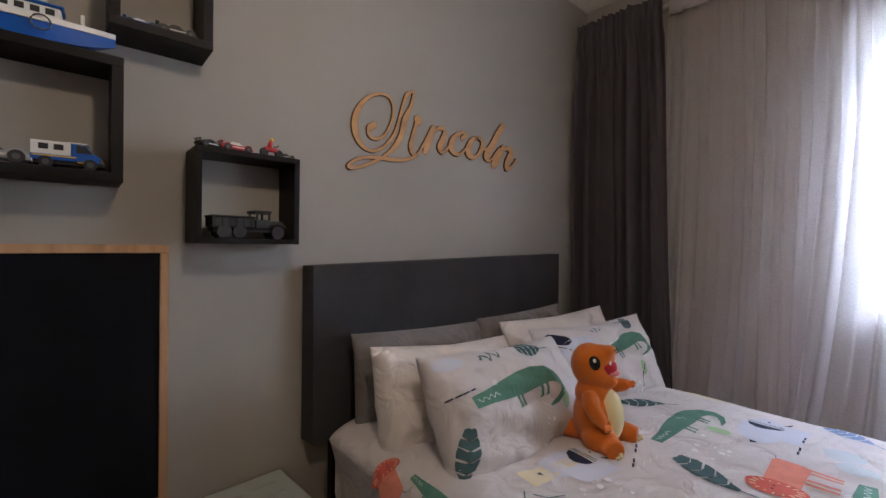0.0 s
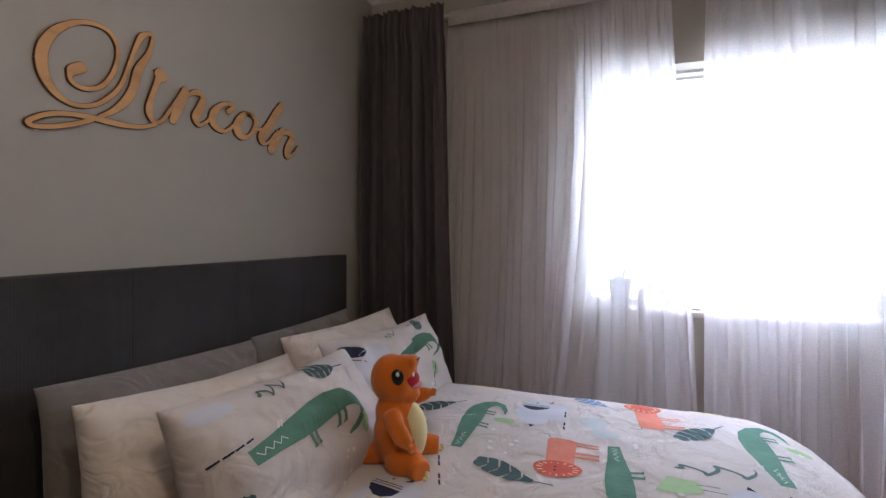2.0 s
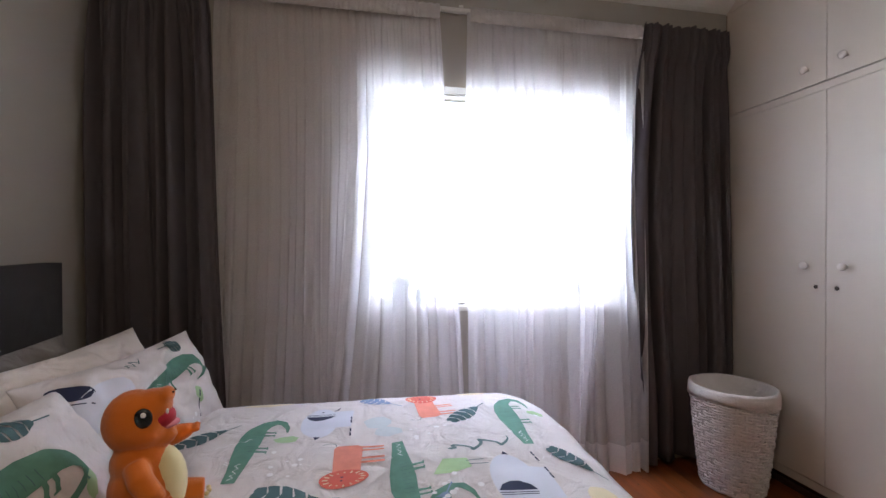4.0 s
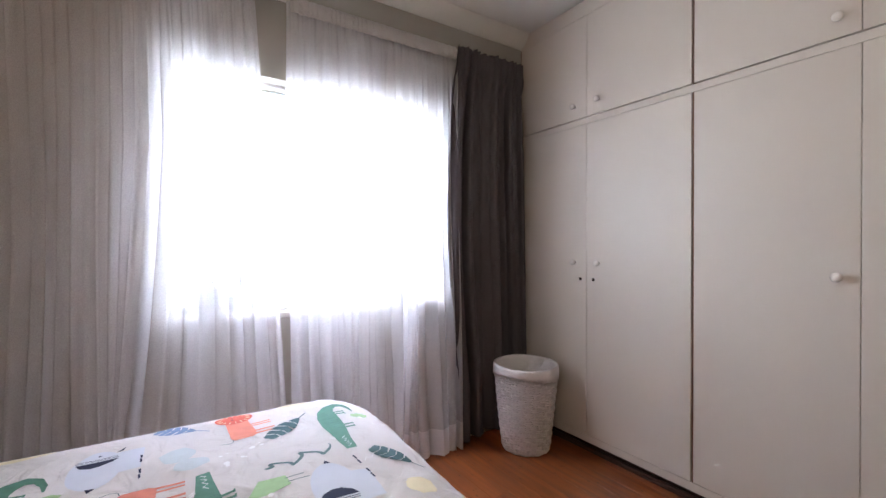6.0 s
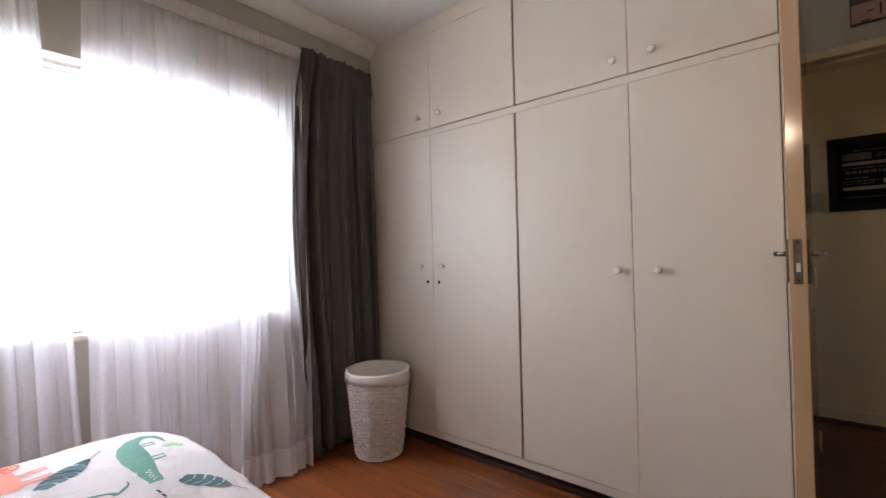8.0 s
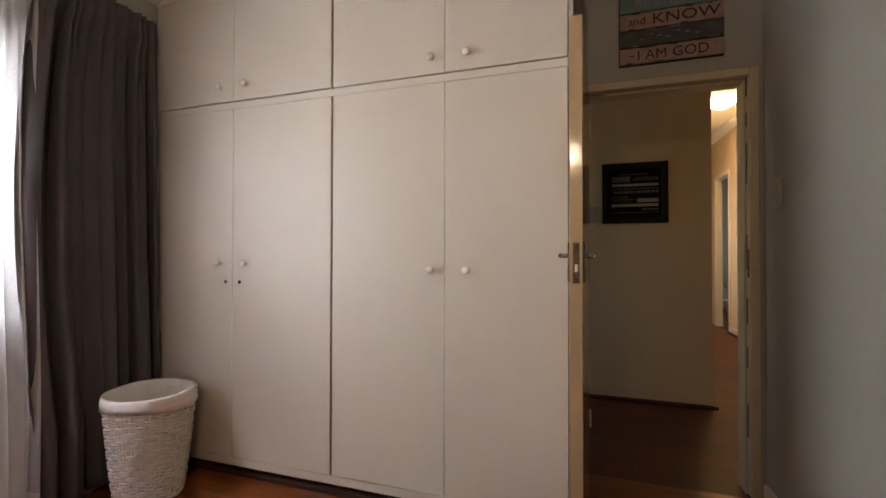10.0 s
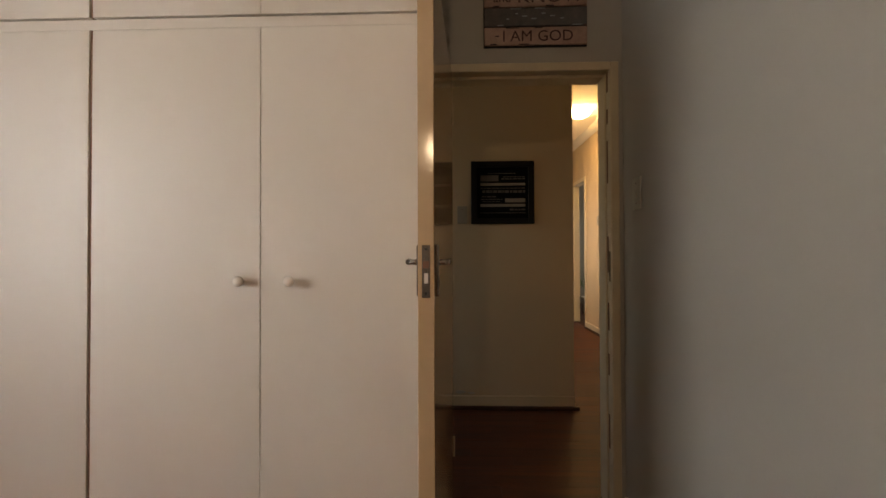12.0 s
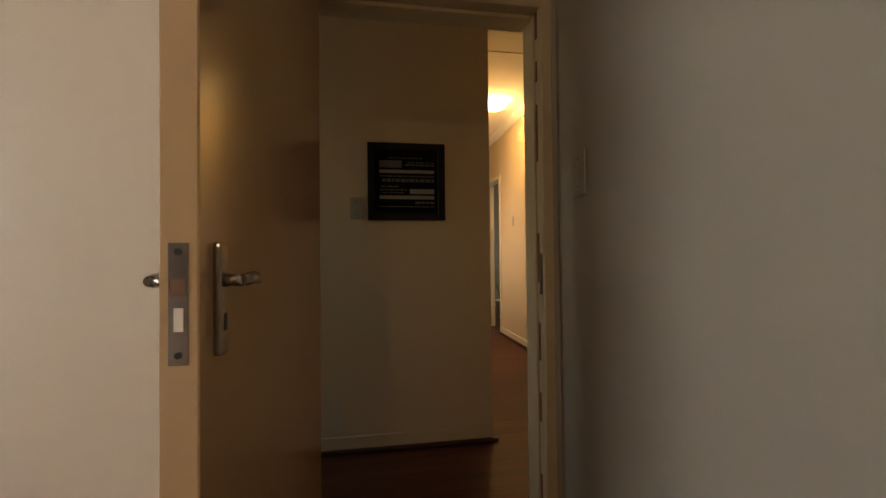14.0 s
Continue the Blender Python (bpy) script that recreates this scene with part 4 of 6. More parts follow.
DUVET = [("lion_print", lion, 1.295, -0.44, -110, 0.6, False), ("crocodile_print", croc, 1.315, -0.53, -95, 0.5, False), ("crocodile_print", croc, 1.94, -0.868, 0, 1, False), ("crocodile_print", croc, 2.02, -1.672, -2, 1, False), ("crocodile_print", croc, 2.105, -1.29, 182, 1, True),
         ("crocodile_print", croc, 1.50, -1.42, 10, 1, False), ("crocodile_print", croc, 1.27, -0.98, -5, 1, False),
         ("leaf_print", leaf, 2.15, -0.66, -50, 1, False), ("leaf_print", leaf, 2.22, -1.475, -50, 1, False), ("leaf_print", leaf, 1.895, -0.94, -103, 1.05, False),
         ("leaf_print", leaf, 2.0, -1.725, -145, 0.9, False), ("leaf_print", leaf, 1.70, -1.15, -120, 1, False),
         ("blue_leaf_print", lambda: leaf(M_BLUE, 0.12, 0.05), 2.445, -1.18, -120, 1, False), ("blue_leaf_print", lambda: leaf(M_BLUE, 0.12, 0.05), 1.72, -1.33, -30, 1, False),
         ("lion_print", lion, 2.425, -1.40, 184, 0.95, True), ("lion_print", lion, 1.937, -1.145, 0, 1, False), ("lion_print", lion, 1.50, -1.62, 20, 1, False),
         ("whale_print", whale, 2.27, -1.05, 0, 1, False), ("whale_print", whale, 1.86, -1.57, 175, 1, True), ("whale_print", whale, 1.66, -0.76, -10, 0.9, False),
         ("snake_print", snake, 2.03, -1.43, -80, 1, False), ("snake_print", snake, 1.62, -1.05, -60, 1, False),
         ("bird_print", bird, 1.94, -1.425, 0, 1, False), ("light_leaf_print", lambda: blob2(M_LIME, 0.022, 0.034, 2), 2.24, -1.78, 0, 1, False),
         ("light_leaf_print", lambda: blob2(M_LIME, 0.022, 0.038, 3), 2.155, -0.965, 0, 1, False), ("aqua_print", lambda: blob2(M_AQUA, 0.05, 0.045, 4), 2.24, -1.235, 0, 1, False),
         ("aqua_print", lambda: blob2(M_AQUA, 0.04, 0.06, 5), 2.17, -1.27, 0, 0.8, False), ("dash_print", dashes, 2.165, -1.150, 0, 1, False), ("dash_print", dashes, 1.85, -1.672, 5, 1, False),
         ("dash_print", dashes, 1.755, -0.885, 20, 1, False), ("dot_print", lambda: dots(1), 2.16, -1.39, 0, 1, False), ("dot_print", lambda: dots(2), 2.02, -1.00, 0, 1, False),
         ("dot_print", lambda: dots(3), 1.86, -1.42, 0, 1, False), ("dot_print", lambda: dots(4, 6), 2.18, -1.80, 0, 0.7, False), ("dot_print", lambda: dots(5, 10), 1.60, -0.90, 0, 1, False),
         ("zigzag_print", zigzag, 2.20, -1.50, -80, 1, False), ("zigzag_print", zigzag, 1.94, -1.68, -80, 1, False), ("zigzag_print", zigzag, 1.86, -0.90, 160, 1, False), ("zigzag_print", zigzag, 2.12, -0.78, -70, 1, False),
         ("yellow_print", giraffe, 1.50, -0.74, -12, 1, False), ("yellow_print", lambda: blob2(M_YELLOW, 0.05, 0.04, 7), 1.76, -1.76, 0, 1, False), ("yellow_print", lambda: blob2(M_YELLOW, 0.03, 0.06, 8), 2.46, -1.60, 0, 1, False),
         ("yellow_print", lambda: blob2(M_YELLOW, 0.03, 0.09, 9), 2.46, -0.85, 10, 1, False)]
def add_print(name, shapes, parent, surface, *where):
    """A figure as one part; dots, dashes and zigzags as one part each."""
    if name in ("dot_print", "dash_print"):
        for sh in shapes:
            add_motif(name, [sh], parent, lambda x, y, up: surface(x, y, up + 0.0014), *where)
    else:
        add_motif(name, shapes, parent, surface, *where)


for name, fn, x, y, a, s, fl in DUVET:
    add_print(name, fn(), duvet, on_duvet, x, y, a, s, fl)


# ---- pillows ----
def pillow(name, w, h, t, m, material, label, seed=0, sag=0.0, motifs=(), puff=0.55):
    """A stuffed pillow: x across, y up its height, z out of its front."""
    def surf(x, y, lift=0.0, side=1):
        u, v = max(-1, min(1, 2 * x / w)), max(-1, min(1, 2 * y / h))
        e = max(0.0, (1 - abs(u) ** 2.6) * (1 - abs(v) ** 2.2))
        z = side * t / 2 * e ** puff
        pinch = 1 - 0.035 * (1 - abs(u) ** 2) * abs(v) ** 3
        wr = 0.026 * noise.noise(Vector((x * 7 + seed, y * 5, side))) + 0.015 * noise.noise(Vector((x * 3 + seed * 3, y * 19 + 6 * x, side * 2.0)))
        fold = noise.noise(Vector((x * 2.2 + seed, y * 2.6 + seed, 9.0)))
        wr += 0.016 * max(0.0, 1 - abs(fold) * 9) * side
        wr += 0.006 * math.sin(34 * (y - 0.5 * x) + 5 * fold + seed) * abs(u) ** 3
        rim = max(abs(u), abs(v)) ** 2
        crease = noise.noise(Vector((x * 10 + seed * 2, y * 10 - seed + 0.6 * x, 4.0 + side)))
        wr += 0.016 * (0.5 - min(0.5, abs(crease) * 2.0)) * (0.35 + 0.65 * rim) * side
        pucker = math.sin(95 * (x if abs(v) > abs(u) else y) + 4 * fold + 6 * noise.noise(Vector((x * 6, y * 6, seed))))
        wr += 0.0042 * pucker * max(0.0, rim - 0.35) * side
        wr *= min(1.0, e * 3)
        px = x * (1 - 0.028 * (1 - abs(v) ** 3) * (abs(u) ** 4) + 0.015 * abs(u * v) ** 4)
        py = y * pinch - sag * (1 - abs(u)) * max(0, v)
        return Vector((px, py, z + wr + side * lift))
    bm = bmesh.new()
    nx, ny = 72, 48
    grid = {}
    for side in (1, -1):
        for j in range(ny + 1):
            for i in range(nx + 1):
                edge = i in (0, nx) or j in (0, ny)
                if edge and side == -1:
                    grid[side, i, j] = grid[1, i, j]
                    continue
                uu, vv = math.sin(math.pi / 2 * (2 * i / nx - 1)), math.sin(math.pi / 2 * (2 * j / ny - 1))
                grid[side, i, j] = bm.verts.new(surf(uu * w / 2, vv * h / 2, 0, side))
        for j in range(ny):
            for i in range(nx):
                q = [grid[side, i, j], grid[side, i + 1, j], grid[side, i + 1, j + 1], grid[side, i, j + 1]]
                bm.faces.new(q if side == 1 else q[::-1])
    ob = solid(name, bm, material, label, "pillow", smooth=True)
    ob.matrix_world = m
    for mn, fn, x, y, a, s, fl in motifs:
        add_print(mn, fn, ob, lambda px, py, l: surf(px, py, l + 0.001), x, y, a, s, fl)
    return ob


def lean_pose(x, y, z, tilt, turn=0.0, roll=0.0):
    """Pillow pose: its front faces the foot of the bed (-y), leaning back by tilt degrees."""
    return pose(x, y, z) @ pose(0, 0, 0, 0, 0, turn) @ pose(0, 0, 0, 90 - tilt, 0, 0) @ pose(0, 0, 0, 0, 0, roll)


pillow("pillow", 0.60, 0.35, 0.15, lean_pose(1.65, -0.165, 0.695, 8, 0, -2), M_GREYCASE, "plump grey cotton pillow standing against the headboard", 1)
pillow("pillow", 0.62, 0.35, 0.15, lean_pose(2.245, -0.165, 0.702, 8, 2, 1), M_GREYCASE, "grey cotton pillow standing against the headboard", 2)
pillow("pillow", 0.64, 0.385, 0.21, lean_pose(1.648, -0.330, 0.658, 18, 4, -5), M_WHITECASE, "creamy white cotton pillow leaning on the grey pillow", 3, 0.01, puff=0.45)
pillow("pillow", 0.66, 0.37, 0.18, lean_pose(2.325, -0.315, 0.694, 18, -8, 2), M_WHITECASE, "creamy white cotton pillow leaning behind a printed pillow", 4, 0.01, puff=0.5)
front1 = [("crocodile_print", croc(), -0.255, 0.022, 5, 1.0, False), ("leaf_print", leaf(L=0.125, W=0.044), -0.275, -0.035, -108, 1.0, False), ("light_leaf_print", blob2(M_LIME, 0.022, 0.03, 12), 0.10, -0.04, 0, 1, False),
          ("leaf_print", leaf(L=0.10), 0.02, 0.155, -12, 0.9, False), ("snake_print", snake(), -0.17, 0.135, 10, 0.5, False), ("dash_print", dashes(0.10), -0.315, 0.045, 8, 0.8, False),
          ("dot_print", dots(8, 8, 0.05), 0.02, -0.12, 0, 1, False), ("navy_print", [(M_NAVY, disc(0, 0, 0.014, 0.05))], 0.27, -0.10, -4, 1, False),
          ("white_print", [(M_ICE, disc(0, 0, 0.05, 0.022))], -0.27, 0.14, 0, 0.9, False)]
pillow("pillow", 0.65, 0.36, 0.20, lean_pose(1.70, -0.535, 0.694, 29, 3, -3), M_DUVET, "pale grey pillow printed with a green crocodile, propped in front", 5, 0.012, front1, 0.42)
front2 = [("crocodile_print", croc(), -0.08, 0.02, 12, 0.85, False), ("light_leaf_print", blob2(M_LIME, 0.018, 0.03, 13), 0.14, -0.05, 0, 1, False), ("leaf_print", leaf(L=0.09), 0.19, 0.135, 170, 0.8, False), ("white_print", [(M_ICE, disc(0, 0, 0.10, 0.055))], -0.18, 0.05, 20, 1, False),
          ("snake_print", snake(), -0.06, 0.125, 15, 0.35, False), ("navy_print", [(M_NAVY, disc(0, 0, 0.045, 0.022)), (M_NAVY, ribbon2([(-0.05, -0.03), (0.05, -0.03)], 0.003))], -0.23, 0.11, -25, 1, False),
          ("dash_print", dashes(0.09), 0.10, -0.12, 60, 1, False), ("leaf_print", leaf(L=0.12), -0.16, -0.08, -60, 1, False), ("dot_print", dots(9, 6, 0.04), 0.06, -0.10, 0, 1, False)]
pillow("pillow", 0.61, 0.345, 0.16, lean_pose(2.255, -0.530, 0.715, 26, -14, 2), M_DUVET, "pale grey pillow printed with a crocodile, propped behind the plush toy", 6, 0.015, front2)


# ---- plush toy ----
def plush_toy():
    M_OR = mat("orange_plush", (0.62, 0.15, 0.012), 0.95, var=0.22, scale=14, bump=0.8, bscale=600, spec=0.15, sheen=0.35)
    M_BELLY = mat("cream_plush", (0.74, 0.64, 0.34), 0.95, var=0.12, scale=20, bump=0.8, bscale=600, spec=0.15, sheen=0.3)
    M_EYE = mat("dark_glossy_eye", (0.01, 0.012, 0.012), 0.2, var=0.0)
    M_TOOTH = mat("white_felt", (0.75, 0.73, 0.70), 0.8)
    M_TONGUE = mat("pink_felt", (0.65, 0.22, 0.25), 0.9)
    M_MOUTH = fabric("red_felt", (0.42, 0.02, 0.035), weave=700)
    t = thing("plush_toy", (1.80, -0.715, 0.604), "small orange plush dinosaur with cream belly sitting against pillows", "soft toy")
    t.matrix_world = pose(1.825, -0.753, 0.596, 0, -5, -80) @ Matrix.Scale(1.11, 4)
    # x forward, z up; the stuffed body is modelled from overlapping forms and fused into one skin
    bm = bmesh.new()
    blob((0, 0, 0.078), (0.060, 0.059, 0.082), bm=bm)
    blob((-0.004, 0, 0.136), (0.048, 0.048, 0.048), bm=bm)
    blob((-0.008, 0, 0.212), (0.050, 0.051, 0.058), bm=bm)
    blob((0.008, 0, 0.196), (0.042, 0.048, 0.042), bm=bm)
    tube([(0.000, 0, 0.222), (0.022, 0, 0.232), (0.037, 0, 0.243), (0.047, 0, 0.249)], [0.042, 0.038, 0.029, 0.020], 16, bm)
    blob((0.047, 0, 0.251), (0.015, 0.024, 0.016), bm=bm)
    tube([(0.005, 0, 0.186), (0.034, 0, 0.179), (0.048, 0, 0.178), (0.056, 0, 0.181)], [0.036, 0.029, 0.020, 0.011], 16, bm)
    tube([(0.0, -0.038, 0.142), (0.012, -0.062, 0.122), (0.030, -0.070, 0.098), (0.040, -0.066, 0.084)], [0.020, 0.021, 0.019, 0.014], 12, bm)
    tube([(0.0, 0.036, 0.146), (0.026, 0.060, 0.146), (0.052, 0.066, 0.150), (0.068, 0.064, 0.154)], [0.019, 0.020, 0.018, 0.013], 12, bm)
    for q in range(3):
        blob((0.044 + 0.004 * q, -0.072 + 0.008 * q, 0.074), (0.006, 0.006, 0.010), bm=bm, seg=10)
        blob((0.078, 0.056 + 0.008 * q, 0.152 + 0.003 * q), (0.009, 0.005, 0.006), bm=bm, seg=10)
    blob((0.022, -0.046, 0.036), (0.046, 0.033, 0.035), bm=bm)
    blob((0.026, 0.046, 0.034), (0.046, 0.031, 0.033), bm=bm)
    tube([(0.045, -0.052, 0.030), (0.058, -0.062, 0.027), (0.068, -0.072, 0.026)], [0.028, 0.027, 0.024], 12, bm)
    tube([(0.050, 0.050, 0.032), (0.068, 0.054, 0.028), (0.084, 0.056, 0.026)], [0.027, 0.025, 0.022], 12, bm)
    tube([(-0.045, 0, 0.040), (-0.085, -0.01, 0.032), (-0.11, -0.03, 0.037)], [0.032, 0.021, 0.010], 12, bm)
    body = part("body", bm, M_OR, t, smooth=True)
    rm = body.modifiers.new("fuse", "REMESH")
    rm.mode, rm.voxel_size, rm.use_smooth_shade = "VOXEL", 0.0034, True
    sm = body.modifiers.new("soften", "SMOOTH")
    sm.factor, sm.iterations = 0.5, 5
    bm = bmesh.new()
    blob((0.031, 0, 0.088), (0.038, 0.041, 0.068), bm=bm)
    part("belly", bm, M_BELLY, t, "cream plush belly panel", smooth=True)
    bm = bmesh.new()
    blob((0.034, 0, 0.209), (0.026, 0.029, 0.025), pose(0, 0, 0, 0, 0, 0), bm=bm)
    part("mouth", bm, M_MOUTH, t, "open dark red felt mouth", smooth=True)
    bm = bmesh.new()
    blob((0.042, 0, 0.196), (0.024, 0.020, 0.009), bm=bm)
    part("tongue", bm, M_TONGUE, t, "pink felt tongue", smooth=True)
    for s in (1, -1):
        bm = bmesh.new()
        blob((0.019, s * 0.0415, 0.226), (0.0150, 0.0085, 0.0185), bm=bm)
        eye = part("eye", bm, M_EYE, t, "black glossy eye with a white glint", smooth=True)
        # the eye's highlight is modelled as a small white blob
        bm = bmesh.new()
        blob((0.022, s * 0.0490, 0.234), (0.0045, 0.0022, 0.005), bm=bm, seg=12)
        part("glint", bm, M_TOOTH, eye, "white blob standing for the eye's glint", smooth=True)
        bm = bmesh.new()
        blob((0.050, s * 0.016, 0.224), (0.003, 0.003, 0.007), bm=bm, seg=10)
        part("tooth", bm, M_TOOTH, t, "small white felt tooth", smooth=True)
        bm = bmesh.new()
        blob((0.061, s * 0.008, 0.256), (0.0022, 0.0022, 0.0022), bm=bm, seg=8)
        part("nostril", bm, M_EYE, t, "tiny dark nostril", smooth=True)
        for q in (-1, 0, 1):
            bm = bmesh.new()
            base = (0.080, -0.078) if s < 0 else (0.092, 0.057)
            blob((base[0] - 0.003 * abs(q), base[1] + 0.012 * q, 0.020), (0.005, 0.004, 0.005), bm=bm, seg=10)
            part("toe", bm, M_BELLY, t, "cream felt toe", smooth=True)
    return t


plush_toy()


# ---- name sign ----
STROKES = [
    ('L', ((-0.489, 0.019, 0.0126), (-0.509, 0.003, 0.0117), (-0.514, -0.014, 0.0041), (-0.507, -0.026, 0.0045), (-0.490, -0.032, 0.0045), (-0.469, -0.028, 0.0045), (-0.442, -0.011, 0.0036), (-0.418, 0.027, 0.0036), (-0.404, 0.074, 0.0036), (-0.406, 0.113, 0.0036), (-0.427, 0.139, 0.0036), (-0.463, 0.141, 0.0045), (-0.505, 0.122, 0.0063), (-0.544, 0.084, 0.0090), (-0.566, 0.040, 0.0117), (-0.571, 0.005, 0.0126))),
    ('L', ((-0.571, 0.005, 0.0126), (-0.566, -0.027, 0.0117), (-0.550, -0.056, 0.0090), (-0.525, -0.075, 0.0063), (-0.494, -0.079, 0.0045), (-0.455, -0.063, 0.0045), (-0.421, -0.031, 0.0045), (-0.395, 0.008, 0.0054), (-0.376, 0.063, 0.0054), (-0.359, 0.121, 0.0054), (-0.340, 0.166, 0.0081), (-0.317, 0.184, 0.0045), (-0.308, 0.177, 0.0054), (-0.319, 0.129, 0.0067), (-0.348, 0.068, 0.0122), (-0.362, 0.011, 0.0117), (-0.384, -0.033, 0.0108), (-0.415, -0.068, 0.0072), (-0.445, -0.091, 0.0045))),
    ('L', ((-0.298, -0.071, 0.0041), (-0.339, -0.089, 0.0054), (-0.394, -0.098, 0.0072), (-0.455, -0.100, 0.0072), (-0.512, -0.105, 0.0054), (-0.556, -0.118, 0.0023), (-0.587, -0.138, 0.0045), (-0.595, -0.149, 0.0045), (-0.582, -0.153, 0.0036), (-0.547, -0.145, 0.0018), (-0.502, -0.126, 0.0023), (-0.465, -0.106, 0.0036))),
    ('i', ((-0.283, 0.079, 0.0202), (-0.292, 0.059, 0.0090), (-0.310, 0.005, 0.0081), (-0.317, -0.036, 0.0108), (-0.305, -0.063, 0.0067), (-0.281, -0.057, 0.0036), (-0.257, -0.022, 0.0036), (-0.232, 0.020, 0.0036), (-0.210, 0.059, 0.0054))),
    ('n', ((-0.202, 0.065, 0.0108), (-0.220, 0.017, 0.0162), (-0.244, -0.043, 0.0117))),
    ('n', ((-0.227, 0.016, 0.0027), (-0.194, 0.051, 0.0054), (-0.162, 0.070, 0.0094), (-0.139, 0.063, 0.0090), (-0.147, 0.025, 0.0149), (-0.166, -0.012, 0.0135), (-0.152, -0.032, 0.0067), (-0.124, -0.013, 0.0041), (-0.096, 0.020, 0.0041))),
    ('c', ((-0.036, 0.047, 0.0090), (-0.014, 0.069, 0.0095), (-0.033, 0.075, 0.0067), (-0.066, 0.060, 0.0081), (-0.096, 0.026, 0.0135), (-0.101, -0.008, 0.0135), (-0.074, -0.026, 0.0095), (-0.044, -0.022, 0.0054), (-0.003, 0.014, 0.0040))),
    ('o', ((0.087, 0.069, 0.0054), (0.045, 0.064, 0.0090), (0.013, 0.033, 0.0135), (0.003, -0.003, 0.0180), (0.023, -0.025, 0.0126), (0.057, -0.016, 0.0068), (0.087, 0.017, 0.0108), (0.094, 0.050, 0.0095), (0.073, 0.066, 0.0054), (0.045, 0.064, 0.0072))),
    ('o', ((0.087, 0.017, 0.0054), (0.134, 0.032, 0.0041), (0.170, 0.064, 0.0036))),
    ('l', ((0.235, 0.153, 0.0162), (0.200, 0.109, 0.0162), (0.163, 0.050, 0.0180), (0.123, -0.002, 0.0180), (0.135, -0.025, 0.0081), (0.161, -0.015, 0.0041), (0.190, 0.019, 0.0054), (0.213, 0.044, 0.0054))),
    ('n', ((0.241, 0.055, 0.0126), (0.210, 0.005, 0.0198), (0.176, -0.039, 0.0198))),
    ('n', ((0.202, 0.003, 0.0054), (0.245, 0.043, 0.0072), (0.290, 0.052, 0.0144), (0.299, 0.028, 0.0180), (0.271, -0.017, 0.0162), (0.271, -0.046, 0.0135), (0.305, -0.032, 0.0054), (0.343, 0.009, 0.0036))),
]


def smooth_line(pts, n=5):
    """Catmull-Rom through the points."""
    out = []
    P = [pts[0]] + list(pts) + [pts[-1]]
    for i in range(1, len(P) - 2):
        a, b, c, d = (np.array(P[i + k]) for k in (-1, 0, 1, 2))
        for k in range(n):
            t = k / n
            out.append(tuple(0.5 * ((2 * b) + (c - a) * t + (2 * a - 5 * b + 4 * c - d) * t * t + (3 * b - a - 3 * c + d) * t ** 3)))
    out.append(tuple(pts[-1]))
    return out


def cut_letter(pts, front, back, grow, bm, mi_face, mi_side):
    """A flat cut-out that follows a stroke, with its sides and round ends."""
    L = smooth_line(pts)
    n = len(L)
    rings = []
    for i, (x, z, w) in enumerate(L):
        a, b = L[max(0, i - 1)], L[min(n - 1, i + 1)]
        d = math.hypot(b[0] - a[0], b[1] - a[1]) or 1
        nx, nz = -(b[1] - a[1]) / d, (b[0] - a[0]) / d
        r = max(w, 0.0055) * (0.96 if pts[0][0] < -0.4 else 0.98) + grow
        rings.append([bm.verts.new(v) for v in ((x + nx * r, front, z + nz * r), (x - nx * r, front, z - nz * r), (x - nx * r, back, z - nz * r), (x + nx * r, back, z + nz * r))])
    for a, b in zip(rings, rings[1:]):
        for k, mi in ((0, mi_face), (1, mi_side), (2, mi_side), (3, mi_side)):
            bm.faces.new([a[k], b[k], b[(k + 1) % 4], a[(k + 1) % 4]]).material_index = mi
    bm.faces.new(rings[0]).material_index = mi_side
    bm.faces.new(rings[-1][::-1]).material_index = mi_side
    for end in (L[0], L[-1]):
        r = max(end[2], 0.0055) * (0.96 if pts[0][0] < -0.4 else 0.98) + grow
        c = [bm.verts.new((end[0] + r * math.cos(t), front + 0.00005, end[1] + r * math.sin(t))) for t in [2 * math.pi * k / 12 for k in range(12)]]
        bm.faces.new(c).material_index = mi_face


sign = thing("name_sign", (2.0, -0.0005, 1.6), "laser-cut plywood cursive name sign with scorched edges on the wall", "wall sign")
for i, (ch, pts) in enumerate(STROKES):
    bm = bmesh.new()
    o = 0.00018 * i
    cut_letter(pts, -0.0075 - o, -0.002, 0.0, bm, 0, 1)
    # wider dark layer behind: outlines the scorched edge together with the letter's shadow
    cut_letter(pts, -0.0055 - o, -0.001, 0.0016, bm, 1, 1)
    bmesh.ops.recalc_face_normals(bm, faces=bm.faces[:])
    part("letter", bm, M_LETTER, sign, mats=(M_LETTER_EDGE,))


# ---- toys ----
M_TB = mat("toy_blue", (0.008, 0.085, 0.36), 0.3)
M_TR = mat("toy_red", (0.45, 0.02, 0.02), 0.35)
M_TW = mat("toy_white", (0.68, 0.66, 0.60), 0.4)
M_TY = mat("toy_yellow", (0.75, 0.42, 0.04), 0.4)
M_TG = mat("toy_grey", (0.07, 0.067, 0.067), 0.35)
M_TS = mat("toy_silver", (0.36, 0.36, 0.37), 0.3, metal=0.4)
M_TA = mat("toy_army_grey", (0.016, 0.015, 0.013), 0.8)
M_TK = mat("toy_black", (0.012, 0.012, 0.012), 0.5)


